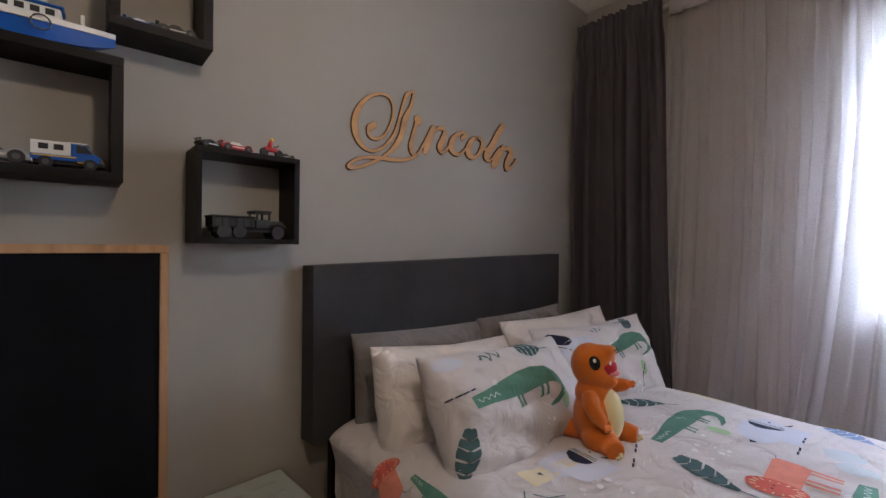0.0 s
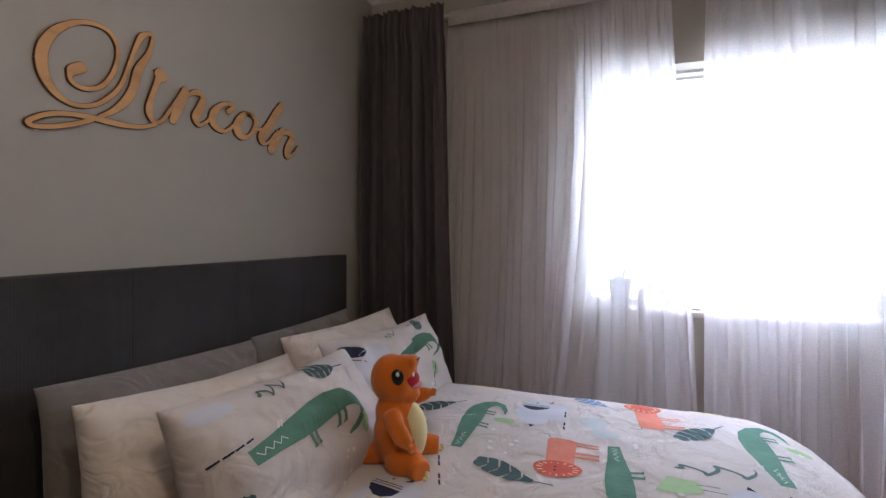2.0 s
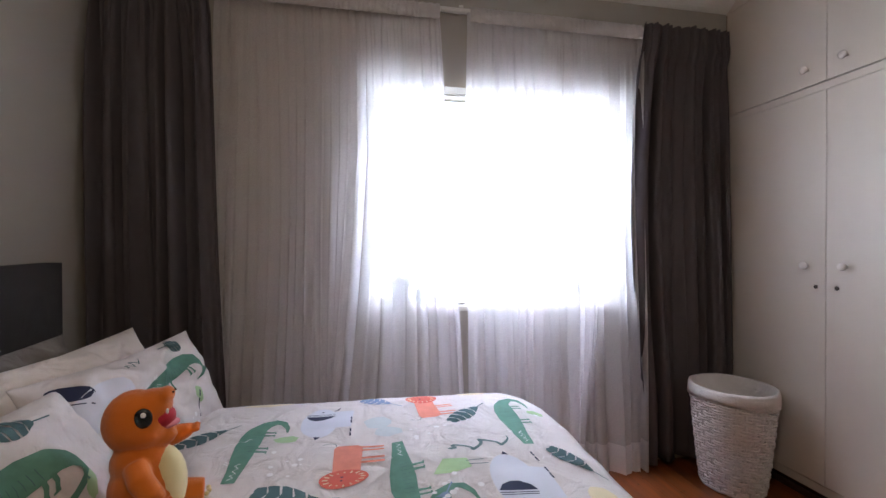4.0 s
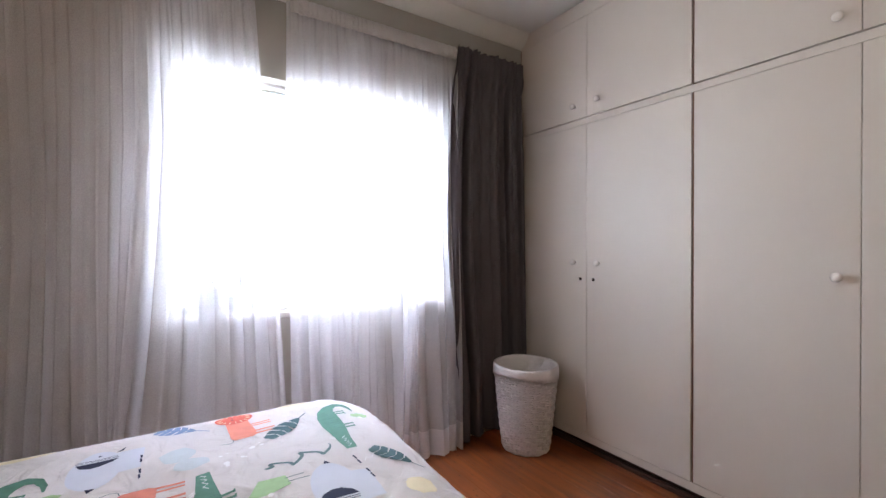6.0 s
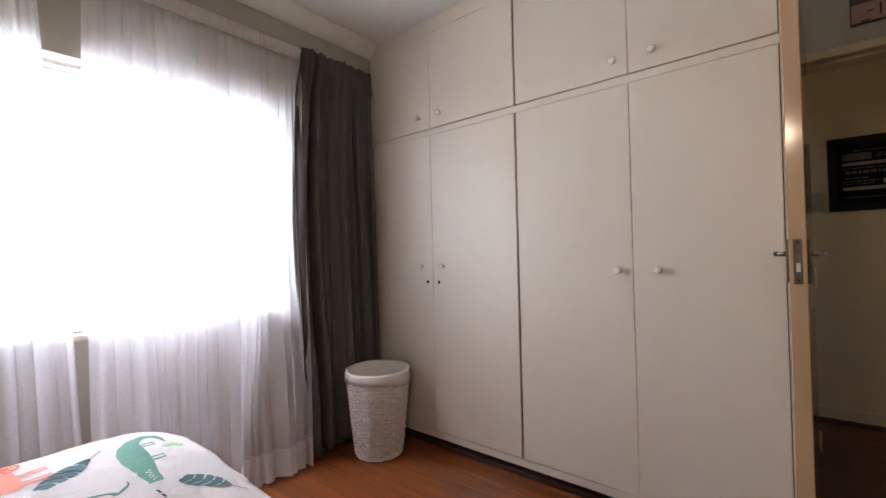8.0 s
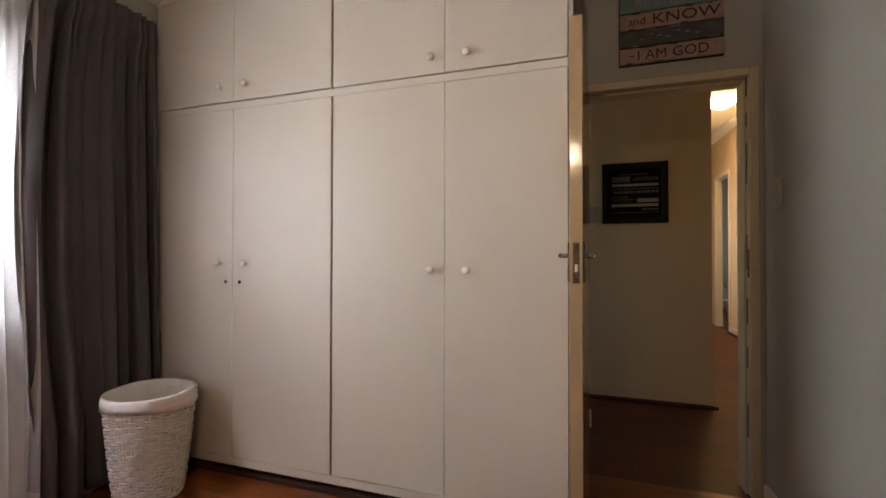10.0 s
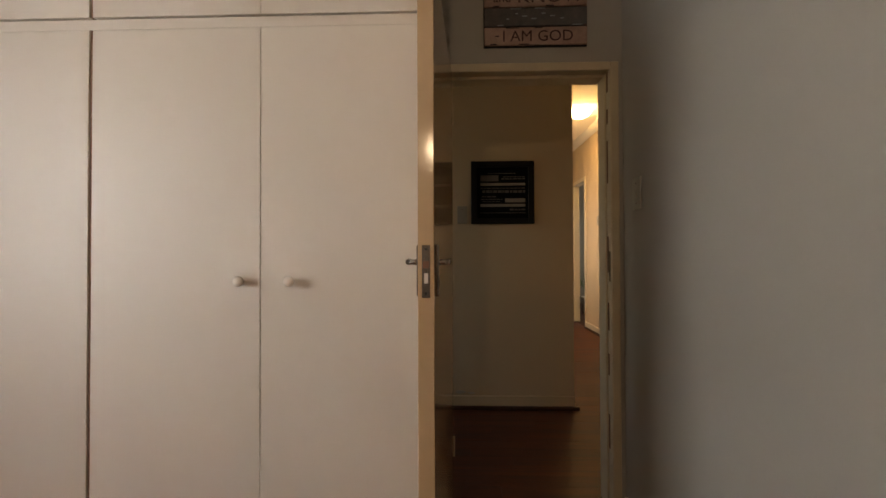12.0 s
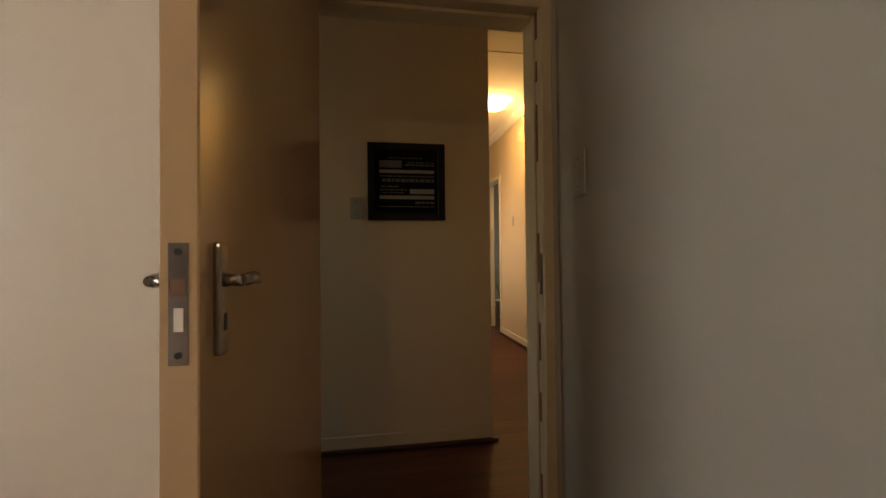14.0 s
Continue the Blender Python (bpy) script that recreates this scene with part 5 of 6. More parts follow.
def wheels(t, xs, hw, r, width=0.012):
    for x in xs:
        for s in (1, -1):
            bm = tube([(x, s * hw - width / 2, r), (x, s * hw + width / 2, r)], r, 16)
            tube([(x, s * hw - width / 2 - 0.0006, r), (x, s * hw + width / 2 + 0.0006, r)], r * 0.5, 10, bm, mi=1)
            part("wheel", bm, M_TK, t, "black toy wheel", mats=(M_TG,))


def side_shape(profile, y0, y1, bevel=0.0, bm=None):
    """A side view drawn in x and z, given its width along y and softened edges."""
    own = bmesh.new()
    a = [own.verts.new((x, y0, z)) for x, z in profile]
    c = [own.verts.new((x, y1, z)) for x, z in profile]
    n = len(profile)
    own.faces.new(a)
    own.faces.new(c[::-1])
    for i in range(n):
        own.faces.new([a[i], a[(i + 1) % n], c[(i + 1) % n], c[i]])
    bmesh.ops.recalc_face_normals(own, faces=own.faces[:])
    if bevel:
        bmesh.ops.bevel(own, geom=own.edges[:], offset=bevel, segments=2, profile=0.5, affect="EDGES")
    if bm is None:
        return own
    merge(bm, own)
    return bm


def toy_car(at, rz, body, label, L=0.075, cab=None):
    """A low racing car: wedge body, glasshouse, rear wing, bumper and lamps."""
    t = thing("toy_car", at, label, "toy car", rz=rz)
    W = L * 0.42
    P = lambda *q: [(x * L, z * L) for x, z in q]
    part("body", side_shape(P((-0.50, 0.07), (0.49, 0.06), (0.50, 0.11), (0.42, 0.15), (0.20, 0.19), (-0.26, 0.20), (-0.44, 0.22), (-0.50, 0.18)), -W / 2, W / 2, L * 0.014), body, t)
    part("cabin", side_shape(P((-0.30, 0.19), (0.20, 0.18), (0.06, 0.29), (-0.14, 0.30)), -W * 0.36, W * 0.36, L * 0.014), cab or M_TK, t)
    part("roof", box(-L * 0.13, L * 0.04, -W * 0.30, W * 0.30, L * 0.295, L * 0.315, L * 0.006), body, t)
    part("spoiler", box(-L * 0.52, -L * 0.43, -W * 0.48, W * 0.48, L * 0.27, L * 0.29), body, t)
    for s in (1, -1):
        part("spoiler_stay", box(-L * 0.48, -L * 0.45, s * W * 0.3 - 0.001, s * W * 0.3 + 0.001, L * 0.20, L * 0.272), M_TK, t)
        part("headlight", box(L * 0.41, L * 0.455, s * W * 0.34 - L * 0.03, s * W * 0.34 + L * 0.03, L * 0.125, L * 0.155, L * 0.006), M_TW, t, "pale toy headlight")
        part("side_stripe", box(-L * 0.18, L * 0.20, s * (W / 2 + 0.0004) - 0.0005, s * (W / 2 + 0.0004) + 0.0005, L * 0.115, L * 0.145), M_TW if body is not M_TW else M_TR, t)
        for x in (-0.32, 0.32):
            part("wheel_arch", side_shape(P((x - 0.125, 0.10), (x - 0.11, 0.19), (x - 0.05, 0.235), (x + 0.05, 0.235), (x + 0.11, 0.19), (x + 0.125, 0.10), (x + 0.10, 0.10), (x + 0.085, 0.17), (x, 0.205), (x - 0.085, 0.17), (x - 0.10, 0.10)), s * W * 0.44, s * W * 0.55), body, t)
    wheels(t, (-L * 0.32, L * 0.32), W / 2, L * 0.105, L * 0.10)
    return t


def toy_van(at, rz, label, L=0.13):
    """A box van: white upper body over a blue lower one, dark windscreen, yellow step and roof lamps."""
    t = thing("toy_truck", at, label, "toy truck", rz=rz)
    W = L * 0.42
    part("chassis", box(-L * 0.49, L * 0.49, -W * 0.38, W * 0.38, L * 0.08, L * 0.14), M_TK, t)
    part("lower_body", box(-L * 0.50, L * 0.12, -W * 0.5, W * 0.5, L * 0.14, L * 0.235, L * 0.012, seg=2), M_TB, t, "blue lower body")
    part("upper_body", box(-L * 0.50, L * 0.02, -W * 0.49, W * 0.49, L * 0.236, L * 0.47, L * 0.012, seg=2), M_TW, t, "cream box body")
    for s in (1, -1):
        for x in (-0.40, -0.20):
            part("side_window", box(L * x, L * (x + 0.13), s * W * 0.492 - 0.0007, s * W * 0.492 + 0.0007, L * 0.32, L * 0.42), M_TK, t)
        part("side_stripe", box(-L * 0.48, L * 0.10, s * W * 0.502 - 0.0006, s * W * 0.502 + 0.0006, L * 0.20, L * 0.222), M_TY, t)
    P = [(0.03, 0.14), (0.44, 0.14), (0.45, 0.26), (0.34, 0.30), (0.24, 0.44), (0.03, 0.46)]
    part("cab", side_shape([(x * L, z * L) for x, z in P], -W * 0.47, W * 0.47, L * 0.012), M_TB, t, "blue cab")
    P = [(0.10, 0.30), (0.325, 0.30), (0.228, 0.43), (0.10, 0.44)]
    part("cab_window", side_shape([(x * L, z * L) for x, z in P], -W * 0.478, W * 0.478), M_TK, t, "dark cab glazing")
    part("roof_rim", box(-L * 0.01, L * 0.25, -W * 0.44, W * 0.44, L * 0.462, L * 0.485, L * 0.006), M_TW, t)
    part("bumper", box(L * 0.44, L * 0.50, -W * 0.46, W * 0.46, L * 0.10, L * 0.17, L * 0.008), M_TG, t)
    for s in (1, -1):
        part("headlight", box(L * 0.448, L * 0.462, s * W * 0.32 - L * 0.03, s * W * 0.32 + L * 0.03, L * 0.19, L * 0.235), M_TY, t, "yellow toy headlight")
        part("step", box(L * 0.12, L * 0.24, s * W * 0.47 - 0.002, s * W * 0.47 + 0.003, L * 0.12, L * 0.145), M_TY, t)
    wheels(t, (-L * 0.30, L * 0.30), W * 0.46, L * 0.10, L * 0.09)
    return t


def toy_boat(at, rz):
    t = thing("toy_boat", at, "blue and white toy boat with yellow funnel on a shelf", "toy boat", rz=rz)
    bm = bmesh.new()
    rings = []
    n = 14
    for i in range(n + 1):
        x = -0.17 + 0.34 * i / n
        k = i / n
        hw = 0.042 * (1 - max(0, (k - 0.42) / 0.58) ** 2) * (0.85 + 0.15 * min(1, k * 6))
        sheer = 0.042 + 0.012 * max(0, k - 0.5) ** 1.5 * 3
        rings.append([bm.verts.new(p) for p in ((x, -hw, sheer), (x, -hw * 0.75, 0.002 + 0.03 * k ** 5), (x, hw * 0.75, 0.002 + 0.03 * k ** 5), (x, hw, sheer))])
    for a, b in zip(rings, rings[1:]):
        for k in range(4):
            bm.faces.new([a[k], b[k], b[(k + 1) % 4], a[(k + 1) % 4]])
    bm.faces.new(rings[0])
    bm.faces.new(rings[-1][::-1])
    bmesh.ops.recalc_face_normals(bm, faces=bm.faces[:])
    part("hull", bm, M_TB, t, "blue plastic hull")
    bm = bmesh.new()
    top = []
    for i in range(n + 1):
        x = -0.17 + 0.34 * i / n
        k = i / n
        hw = 0.044 * (1 - max(0, (k - 0.42) / 0.58) ** 2) * (0.85 + 0.15 * min(1, k * 6)) + 0.001
        sheer = 0.042 + 0.012 * max(0, k - 0.5) ** 1.5 * 3
        top.append([bm.verts.new(p) for p in ((x, -hw, sheer + 0.008), (x, -hw, sheer - 0.004), (x, hw, sheer - 0.004), (x, hw, sheer + 0.008))])
    for a, b in zip(top, top[1:]):
        for k in range(4):
            bm.faces.new([a[k], b[k], b[(k + 1) % 4], a[(k + 1) % 4]])
    bm.faces.new(top[0])
    bm.faces.new(top[-1][::-1])
    bmesh.ops.recalc_face_normals(bm, faces=bm.faces[:])
    part("gunwale", bm, M_TW, t, "cream plastic deck rim")
    part("wheelhouse", box(-0.03, 0.075, -0.025, 0.025, 0.048, 0.080, 0.004), M_TW, t)
    part("roof", box(-0.035, 0.080, -0.028, 0.028, 0.080, 0.086, 0.002), M_TB, t)
    part("upper_cabin", box(-0.02, 0.05, -0.020, 0.020, 0.086, 0.108, 0.003), M_TW, t)
    for k in range(4):
        for s in (1, -1):
            part("window", box(-0.022 + k * 0.024, -0.007 + k * 0.024, s * 0.0252 - 0.0006, s * 0.0252 + 0.0006, 0.061, 0.074), M_TK, t)
    part("funnel", tube([(-0.075, 0, 0.045), (-0.075, 0, 0.10)], [0.017, 0.015], 16), M_TY, t, "yellow toy funnel")
    bm = bmesh.new()
    ring = [(0.045 + 0.016 * math.cos(2 * math.pi * k / 16), -0.046, 0.034 + 0.016 * math.sin(2 * math.pi * k / 16)) for k in range(17)]
    tube(ring, 0.0018, 6, bm)
    part("lifebelt", bm, M_TG, t, "grey plastic ring on the side")
    part("mast", tube([(0.11, 0, 0.045), (0.11, 0, 0.088)], 0.004, 8), M_TW, t)
    return t


def toy_bike(at, rz, label):
    t = thing("toy_motorbike", at, label, "toy motorbike", rz=rz)
    for x in (-0.022, 0.024):
        part("wheel", tube([(x, -0.004, 0.012), (x, 0.004, 0.012)], 0.012, 14), M_TK, t, "black toy wheel")
    part("body", box(-0.022, 0.022, -0.005, 0.005, 0.014, 0.028, 0.004), M_TR, t)
    part("handlebar", tube([(0.016, -0.012, 0.034), (0.018, 0, 0.032), (0.016, 0.012, 0.034)], 0.0015, 6), M_TK, t)
    bm = tube([(-0.006, 0, 0.026), (0.0, 0, 0.044)], [0.007, 0.006], 10)
    blob((0.002, 0, 0.050), (0.006, 0.006, 0.006), bm=bm, seg=10, mi=1)
    part("seat_block", bm, M_TR, t, "red and yellow toy figure block", mats=(M_TY,))
    return t


# ---- wall shelves ----
def box_shelf(x0, x1, z0, z1, label, depth=0.13, th=0.022):
    t = thing("wall_shelf", ((x0 + x1) / 2, -0.0005, z0), label, "wall shelf", "box shelves above the blackboard")
    w, h = x1 - x0, z1 - z0
    part("bottom_board", box(-w / 2, w / 2, -depth, 0, 0, th, 0.001), M_BLACK, t)
    part("top_board", box(-w / 2, w / 2, -depth, 0, h - th, h, 0.001), M_BLACK, t)
    for s in (1, -1):
        part("side_board", box(s * w / 2, s * (w / 2 - th), -depth + 0.0015, 0, th, h - th), M_BLACK, t)
    return t


box_shelf(0.906, 1.180, 1.170, 1.425, "small black-stained square box shelf holding a dark toy truck", th=0.015)
box_shelf(0.330, 0.758, 1.310, 1.600, "long black-stained box shelf with toy cars and a toy boat")
box_shelf(0.729, 0.944, 1.674, 1.915, "black-stained square box shelf with small toy cars, hung high")


def army_truck(at, rz):
    t = thing("toy_truck", at, "dark grey six-wheeled toy army truck inside a small shelf", "toy truck", rz=rz)
    part("chassis", box(-0.095, 0.085, -0.024, 0.024, 0.018, 0.030), M_TA, t)
    part("cargo_bed", box(-0.100, 0.010, -0.036, 0.036, 0.030, 0.056, 0.003, seg=2), M_TA, t)
    part("bed_rim", box(-0.102, 0.012, -0.038, 0.038, 0.0562, 0.062, 0.002), M_TA, t)
    for k in range(6):
        part("rib", box(-0.093 + 0.018 * k, -0.090 + 0.018 * k, -0.0385, -0.0365, 0.031, 0.056), M_TA, t)
    bm = box(0.014, 0.056, -0.032, 0.032, 0.028, 0.054, 0.004, seg=2)
    part("cab_body", bm, M_TA, t)
    for x in (0.017, 0.052):
        for sd in (1, -1):
            part("cab_post", box(x - 0.0025, x + 0.0025, sd * 0.029 - 0.002, sd * 0.029 + 0.002, 0.054, 0.072), M_TA, t)
    part("cab_roof", box(0.008, 0.058, -0.033, 0.033, 0.0722, 0.080, 0.0035, seg=2), M_TA, t)
    part("bonnet", box(0.057, 0.096, -0.022, 0.022, 0.030, 0.052, 0.006, seg=3), M_TA, t)
    for sd in (1, -1):
        part("mudguard", tube([(0.052, sd * 0.030, 0.032), (0.062, sd * 0.030, 0.040), (0.075, sd * 0.030, 0.043), (0.088, sd * 0.030, 0.040), (0.096, sd * 0.030, 0.032)], 0.0055, 8), M_TA, t)
    for x in (-0.070, -0.030, 0.075):
        for sd in (1, -1):
            bm = tube([(x, sd * 0.030 - 0.006, 0.018), (x, sd * 0.030 + 0.006, 0.018)], 0.018, 18)
            tube([(x, sd * 0.030 - 0.0066, 0.018), (x, sd * 0.030 + 0.0066, 0.018)], 0.009, 12, bm, mi=1)
            part("wheel", bm, M_TK, t, "black toy wheel", mats=(M_TA,))


army_truck((1.045, -0.085, 1.1855), 2)
toy_car((1.01, -0.095, 1.4255), 5, M_TR, "red toy racing car on top of a small shelf", 0.085, M_TW)
toy_car((0.945, -0.100, 1.4255), 20, M_TK, "black toy racing car on top of a small shelf", 0.07)
toy_car((0.985, -0.055, 1.4255), 12, M_TR, "second red toy racing car on top of a small shelf", 0.07, M_TK)
toy_bike((1.105, -0.100, 1.4255), 10, "red toy motorbike with rider block on a small shelf")
toy_car((1.150, -0.095, 1.4255), -10, M_TK, "tiny black toy car at the shelf edge", 0.05)
toy_boat((0.575, -0.080, 1.6005), -3)
toy_van((0.665, -0.080, 1.3325), -6, "blue and white toy box van inside the long shelf", 0.125)
toy_car((0.540, -0.095, 1.3325), 0, M_TS, "silver toy racing car inside the long shelf", 0.13, M_TK)
toy_car((0.420, -0.095, 1.3325), 0, M_TR, "red toy car inside the long shelf", 0.10)
toy_car((0.795, -0.085, 1.6965), -6, M_TB, "blue toy racing car inside the high shelf", 0.07, M_TW)
toy_car((0.870, -0.090, 1.6965), -8, M_TK, "black toy racing car inside the high shelf", 0.09, M_TK)

# blackboard
bb = thing("blackboard", (0.51, -0.001, 0.46), "large children's blackboard with a raw pine frame against the wall", "blackboard")
part("board", box(-0.335, 0.335, -0.012, 0, 0.02, 0.682), M_CHALK, bb, "matt black chalkboard panel")
part("frame_top", box(-0.355, 0.355, -0.020, 0, 0.682, 0.704, 0.002), M_PINE, bb)
part("frame_bottom", box(-0.355, 0.355, -0.020, 0, 0, 0.02, 0.002), M_PINE, bb)
for s in (1, -1):
    part("frame_side", box(s * 0.355, s * 0.335, -0.020, 0, 0.02, 0.682, 0.002), M_PINE, bb)
for s in (1, -1):
    part("leg", box(s * 0.352, s * 0.330, -0.018, 0, -0.46, 0, 0.002), M_PINE, bb)

# storage box with a ridged lid
M_PLAST = mat("pale_green_grey_plastic", (0.40, 0.43, 0.39), 0.35, var=0.04)
M_CLEARP = mat("cloudy_plastic", (0.45, 0.47, 0.46), 0.3, var=0.05)
sb = thing("storage_box", (1.03, -0.19, 0), "cloudy plastic storage box with a ridged pale green-grey lid", "storage box", rz=4)
part("tub", box(-0.145, 0.145, -0.165, 0.155, 0, 0.425, 0.02, seg=3), M_CLEARP, sb)
part("lid", box(-0.155, 0.155, -0.175, 0.165, 0.426, 0.448, 0.008, seg=2), M_PLAST, sb)
for k in range(5):
    part("ridge", box(-0.115, 0.115, -0.125 + 0.055 * k, -0.105 + 0.055 * k, 0.4475, 0.4535, 0.002), M_PLAST, sb)


# ---- laundry basket ----
def basket():
    t = thing("laundry_basket", (2.698, -3.032, 0), "white painted wicker laundry basket with a cream cloth liner", "basket")
    Hb, r0, r1 = 0.500, 0.134, 0.186
    rad = lambda z: r0 + (r1 - r0) * (z / Hb) ** 0.85
    n, stakes = 36, 28
    bm = bmesh.new()
    for k in range(n):
        z = 0.014 + (Hb - 0.05) * k / (n - 1)
        pts = []
        for i in range(stakes * 6 + 1):
            a = 2 * math.pi * i / (stakes * 6)
            pts.append(((rad(z) + 0.0062 * math.tanh(2.5 * math.cos(a * stakes / 2 + (k // 2) * math.pi))) * math.cos(a), (rad(z) + 0.0062 * math.tanh(2.5 * math.cos(a * stakes / 2 + (k // 2) * math.pi))) * math.sin(a), z + 0.0005 * math.sin(a * 5 + k)))
        tube(pts, 0.0053, 6, bm, closed=False)
    tagged(part("weave", bm, M_WICKER, t, "woven white wicker strands"), kind="stuff")
    for i in range(stakes):
        a = 2 * math.pi * i / stakes
        part("stake", tube([(rad(z) * math.cos(a), rad(z) * math.sin(a), z) for z in (0.0, 0.12, 0.24, 0.36, Hb - 0.01)], 0.0048, 6), M_WICKER, t)
    for z, r in ((0.007, 0.007), (Hb + 0.0, 0.007)):
        bm = bmesh.new()
        pts = [(rad(min(z, Hb)) * math.cos(2 * math.pi * i / 60), rad(min(z, Hb)) * math.sin(2 * math.pi * i / 60), z + 0.002 * math.sin(i * 1.3)) for i in range(61)]
        tube(pts, r, 8, bm, closed=False)
        part("hoop", bm, M_WICKER, t)
    part("bottom", lathe([(0.001, 0.012), (r0 - 0.004, 0.012), (r0 - 0.004, 0.018), (0.001, 0.018)], 30), M_WICKER, t)
    # liner: inside, over the rim, and a loose cuff outside
    bm = bmesh.new()
    rings = []
    prof = [(rad(0.05) - 0.016, 0.05), (rad(0.25) - 0.013, 0.25), (rad(0.40) - 0.012, 0.40), (rad(Hb) - 0.009, Hb), (rad(Hb) - 0.004, Hb + 0.009), (rad(Hb) + 0.004, Hb + 0.009), (rad(Hb) + 0.009, Hb - 0.002), (rad(Hb) + 0.0095, Hb - 0.025), (rad(Hb) + 0.009, Hb - 0.042)]
    for j, (r, z) in enumerate(prof):
        ring = []
        for i in range(72):
            a = 2 * math.pi * i / 72
            w = 0.003 * noise.noise(Vector((4 * math.cos(a), 4 * math.sin(a), j * 0.7)))
            dz = -0.012 * (1 + math.sin(a * 2 + 1)) if j == len(prof) - 1 else 0
            ring.append(bm.verts.new(((r + w) * math.cos(a), (r + w) * math.sin(a), z + dz + (w * 0.7 if j > 2 else 0))))
        rings.append(ring)
    for a, b in zip(rings, rings[1:]):
        for i in range(72):
            bm.faces.new([a[i], a[(i + 1) % 72], b[(i + 1) % 72], b[i]])
    bm.faces.new(rings[0][::-1])
    ob = part("liner", bm, M_LINER, t, "cream cloth liner folded over the rim", smooth=True)
    s = ob.modifiers.new("thickness", "SOLIDIFY")
    s.thickness, s.offset = 0.002, 0
    return t


basket()


# ---- sill plants ----
M_POT_D = mat("grey_glazed_pot", (0.16, 0.16, 0.17), 0.4)
M_POT_L = mat("pale_pot", (0.60, 0.58, 0.54), 0.5)
M_SOIL = mat("potting_soil", (0.03, 0.02, 0.014), 0.95)
M_SUCC = mat("succulent_green", (0.10, 0.17, 0.07), 0.5, var=0.2, scale=30)
M_BRIGHT = mat("bright_leaf_green", (0.16, 0.30, 0.05), 0.5, var=0.2, scale=30)
M_TWIG = mat("twig_brown", (0.12, 0.08, 0.05), 0.8)


def pot_plant(y, r, h, mat_pot, seed, twigs, length, leafmat, label, x=3.035):
    t = thing("potted_plant", (x, y, WZ0 + 0.0015), label, "potted plant", "plants on the window sill")
    part("pot", lathe([(r * 0.72, 0), (r * 0.98, h * 0.9), (r * 1.06, h * 0.9), (r * 1.06, h), (r * 0.92, h), (r * 0.90, h * 0.86), (0.001, h * 0.86)], 24), mat_pot, t)
    part("soil", lathe([(0.001, h * 0.85), (r * 0.88, h * 0.85), (r * 0.88, h * 0.88), (0.001, h * 0.90)], 18), M_SOIL, t)
    rnd = random.Random(seed)
    bs, bl = bmesh.new(), bmesh.new()
    for k in range(twigs):
        a = rnd.uniform(0, 6.28)
        tip = Vector((0.35 * math.cos(a) * length * rnd.random(), 0.7 * math.sin(a) * length * rnd.random(), length * rnd.uniform(0.6, 1)))
        base = Vector((0.2 * r * math.cos(a), 0.2 * r * math.sin(a), h * 0.88))
        mid = base + tip * 0.5 + Vector((0, rnd.uniform(-0.01, 0.01), 0.01))
        end = base + tip
        tube([base, mid, end], [0.0035, 0.0025, 0.001], 6, bs)
        for q in range(9):
            f = 0.35 + 0.65 * q / 8
            p = base + tip * f
            d = Vector((rnd.uniform(-0.5, 0.5), rnd.uniform(-1, 1), rnd.uniform(0.2, 1))).normalized()
            side = d.cross(Vector((1, 0.2, 0))).normalized() * 0.0035
            L = rnd.uniform(0.018, 0.034)
            v = [bl.verts.new(p), bl.verts.new(p + d * L * 0.5 + side), bl.verts.new(p + d * L), bl.verts.new(p + d * L * 0.5 - side)]
            bl.faces.new(v)
    part("stem", bs, M_TWIG, t)
    tagged(part("foliage", bl, leafmat, t), kind="stuff")
    return t


pot_plant(-1.365, 0.055, 0.135, M_POT_D, 1, 11, 0.15, M_SUCC, "succulent in a large grey glazed pot on the window sill")
pot_plant(-1.466, 0.024, 0.08, M_POT_D, 2, 3, 0.03, M_SUCC, "tiny dark pot with a stubby succulent on the sill")
pot_plant(-1.565, 0.038, 0.095, M_POT_L, 3, 7, 0.14, M_BRIGHT, "bright green seedling in a pale pot on the sill")
pot_plant(-1.940, 0.026, 0.075, M_POT_D, 4, 3, 0.04, M_SUCC, "small dark pot with a short plant on the sill")
pot_plant(-2.385, 0.045, 0.115, M_POT_D, 5, 3, 0.20, M_SUCC, "tall thin plant in a dark square pot on the sill")
dish = thing("saucer", (3.035, -1.68, WZ0 + 0.0015), "shallow pale green saucer on the window sill", "saucer")
part("bowl", lathe([(0.025, 0), (0.045, 0.014), (0.042, 0.014), (0.023, 0.003)], 24), M_POT_L, dish)


# ---- switches, sign and print ----
def switch(name, m, label):
    t = tagged(new(name), label, "light switch")
    t.matrix_world = m
    part("cover_plate", box(-0.038, 0.038, -0.008, 0, -0.068, 0.068, 0.003, seg=2), M_SWITCH, t)
    part("toggle", box(-0.008, 0.008, -0.013, -0.007, -0.016, 0.016, 0.003, seg=2), M_SWITCH, t)
    for z in (-0.042, 0.042):
        part("screw", box(-0.003, 0.003, -0.0092, -0.0078, z - 0.003, z + 0.003, 0.001), M_CHROME, t)


switch("light_switch", pose(X0 + 0.001, -3.722, 1.443, 0, 0, 90), "ivory plastic wall light switch beside the bedroom door")
switch("light_switch", pose(0.583, HY + 0.001, 1.494, 0, 0, 180), "ivory plastic switch plate beside the framed print")
switch("light_switch", pose(HX0 + 0.001, -8.15, 1.675, 0, 0, 90), "small ivory switch plate on the passage wall")


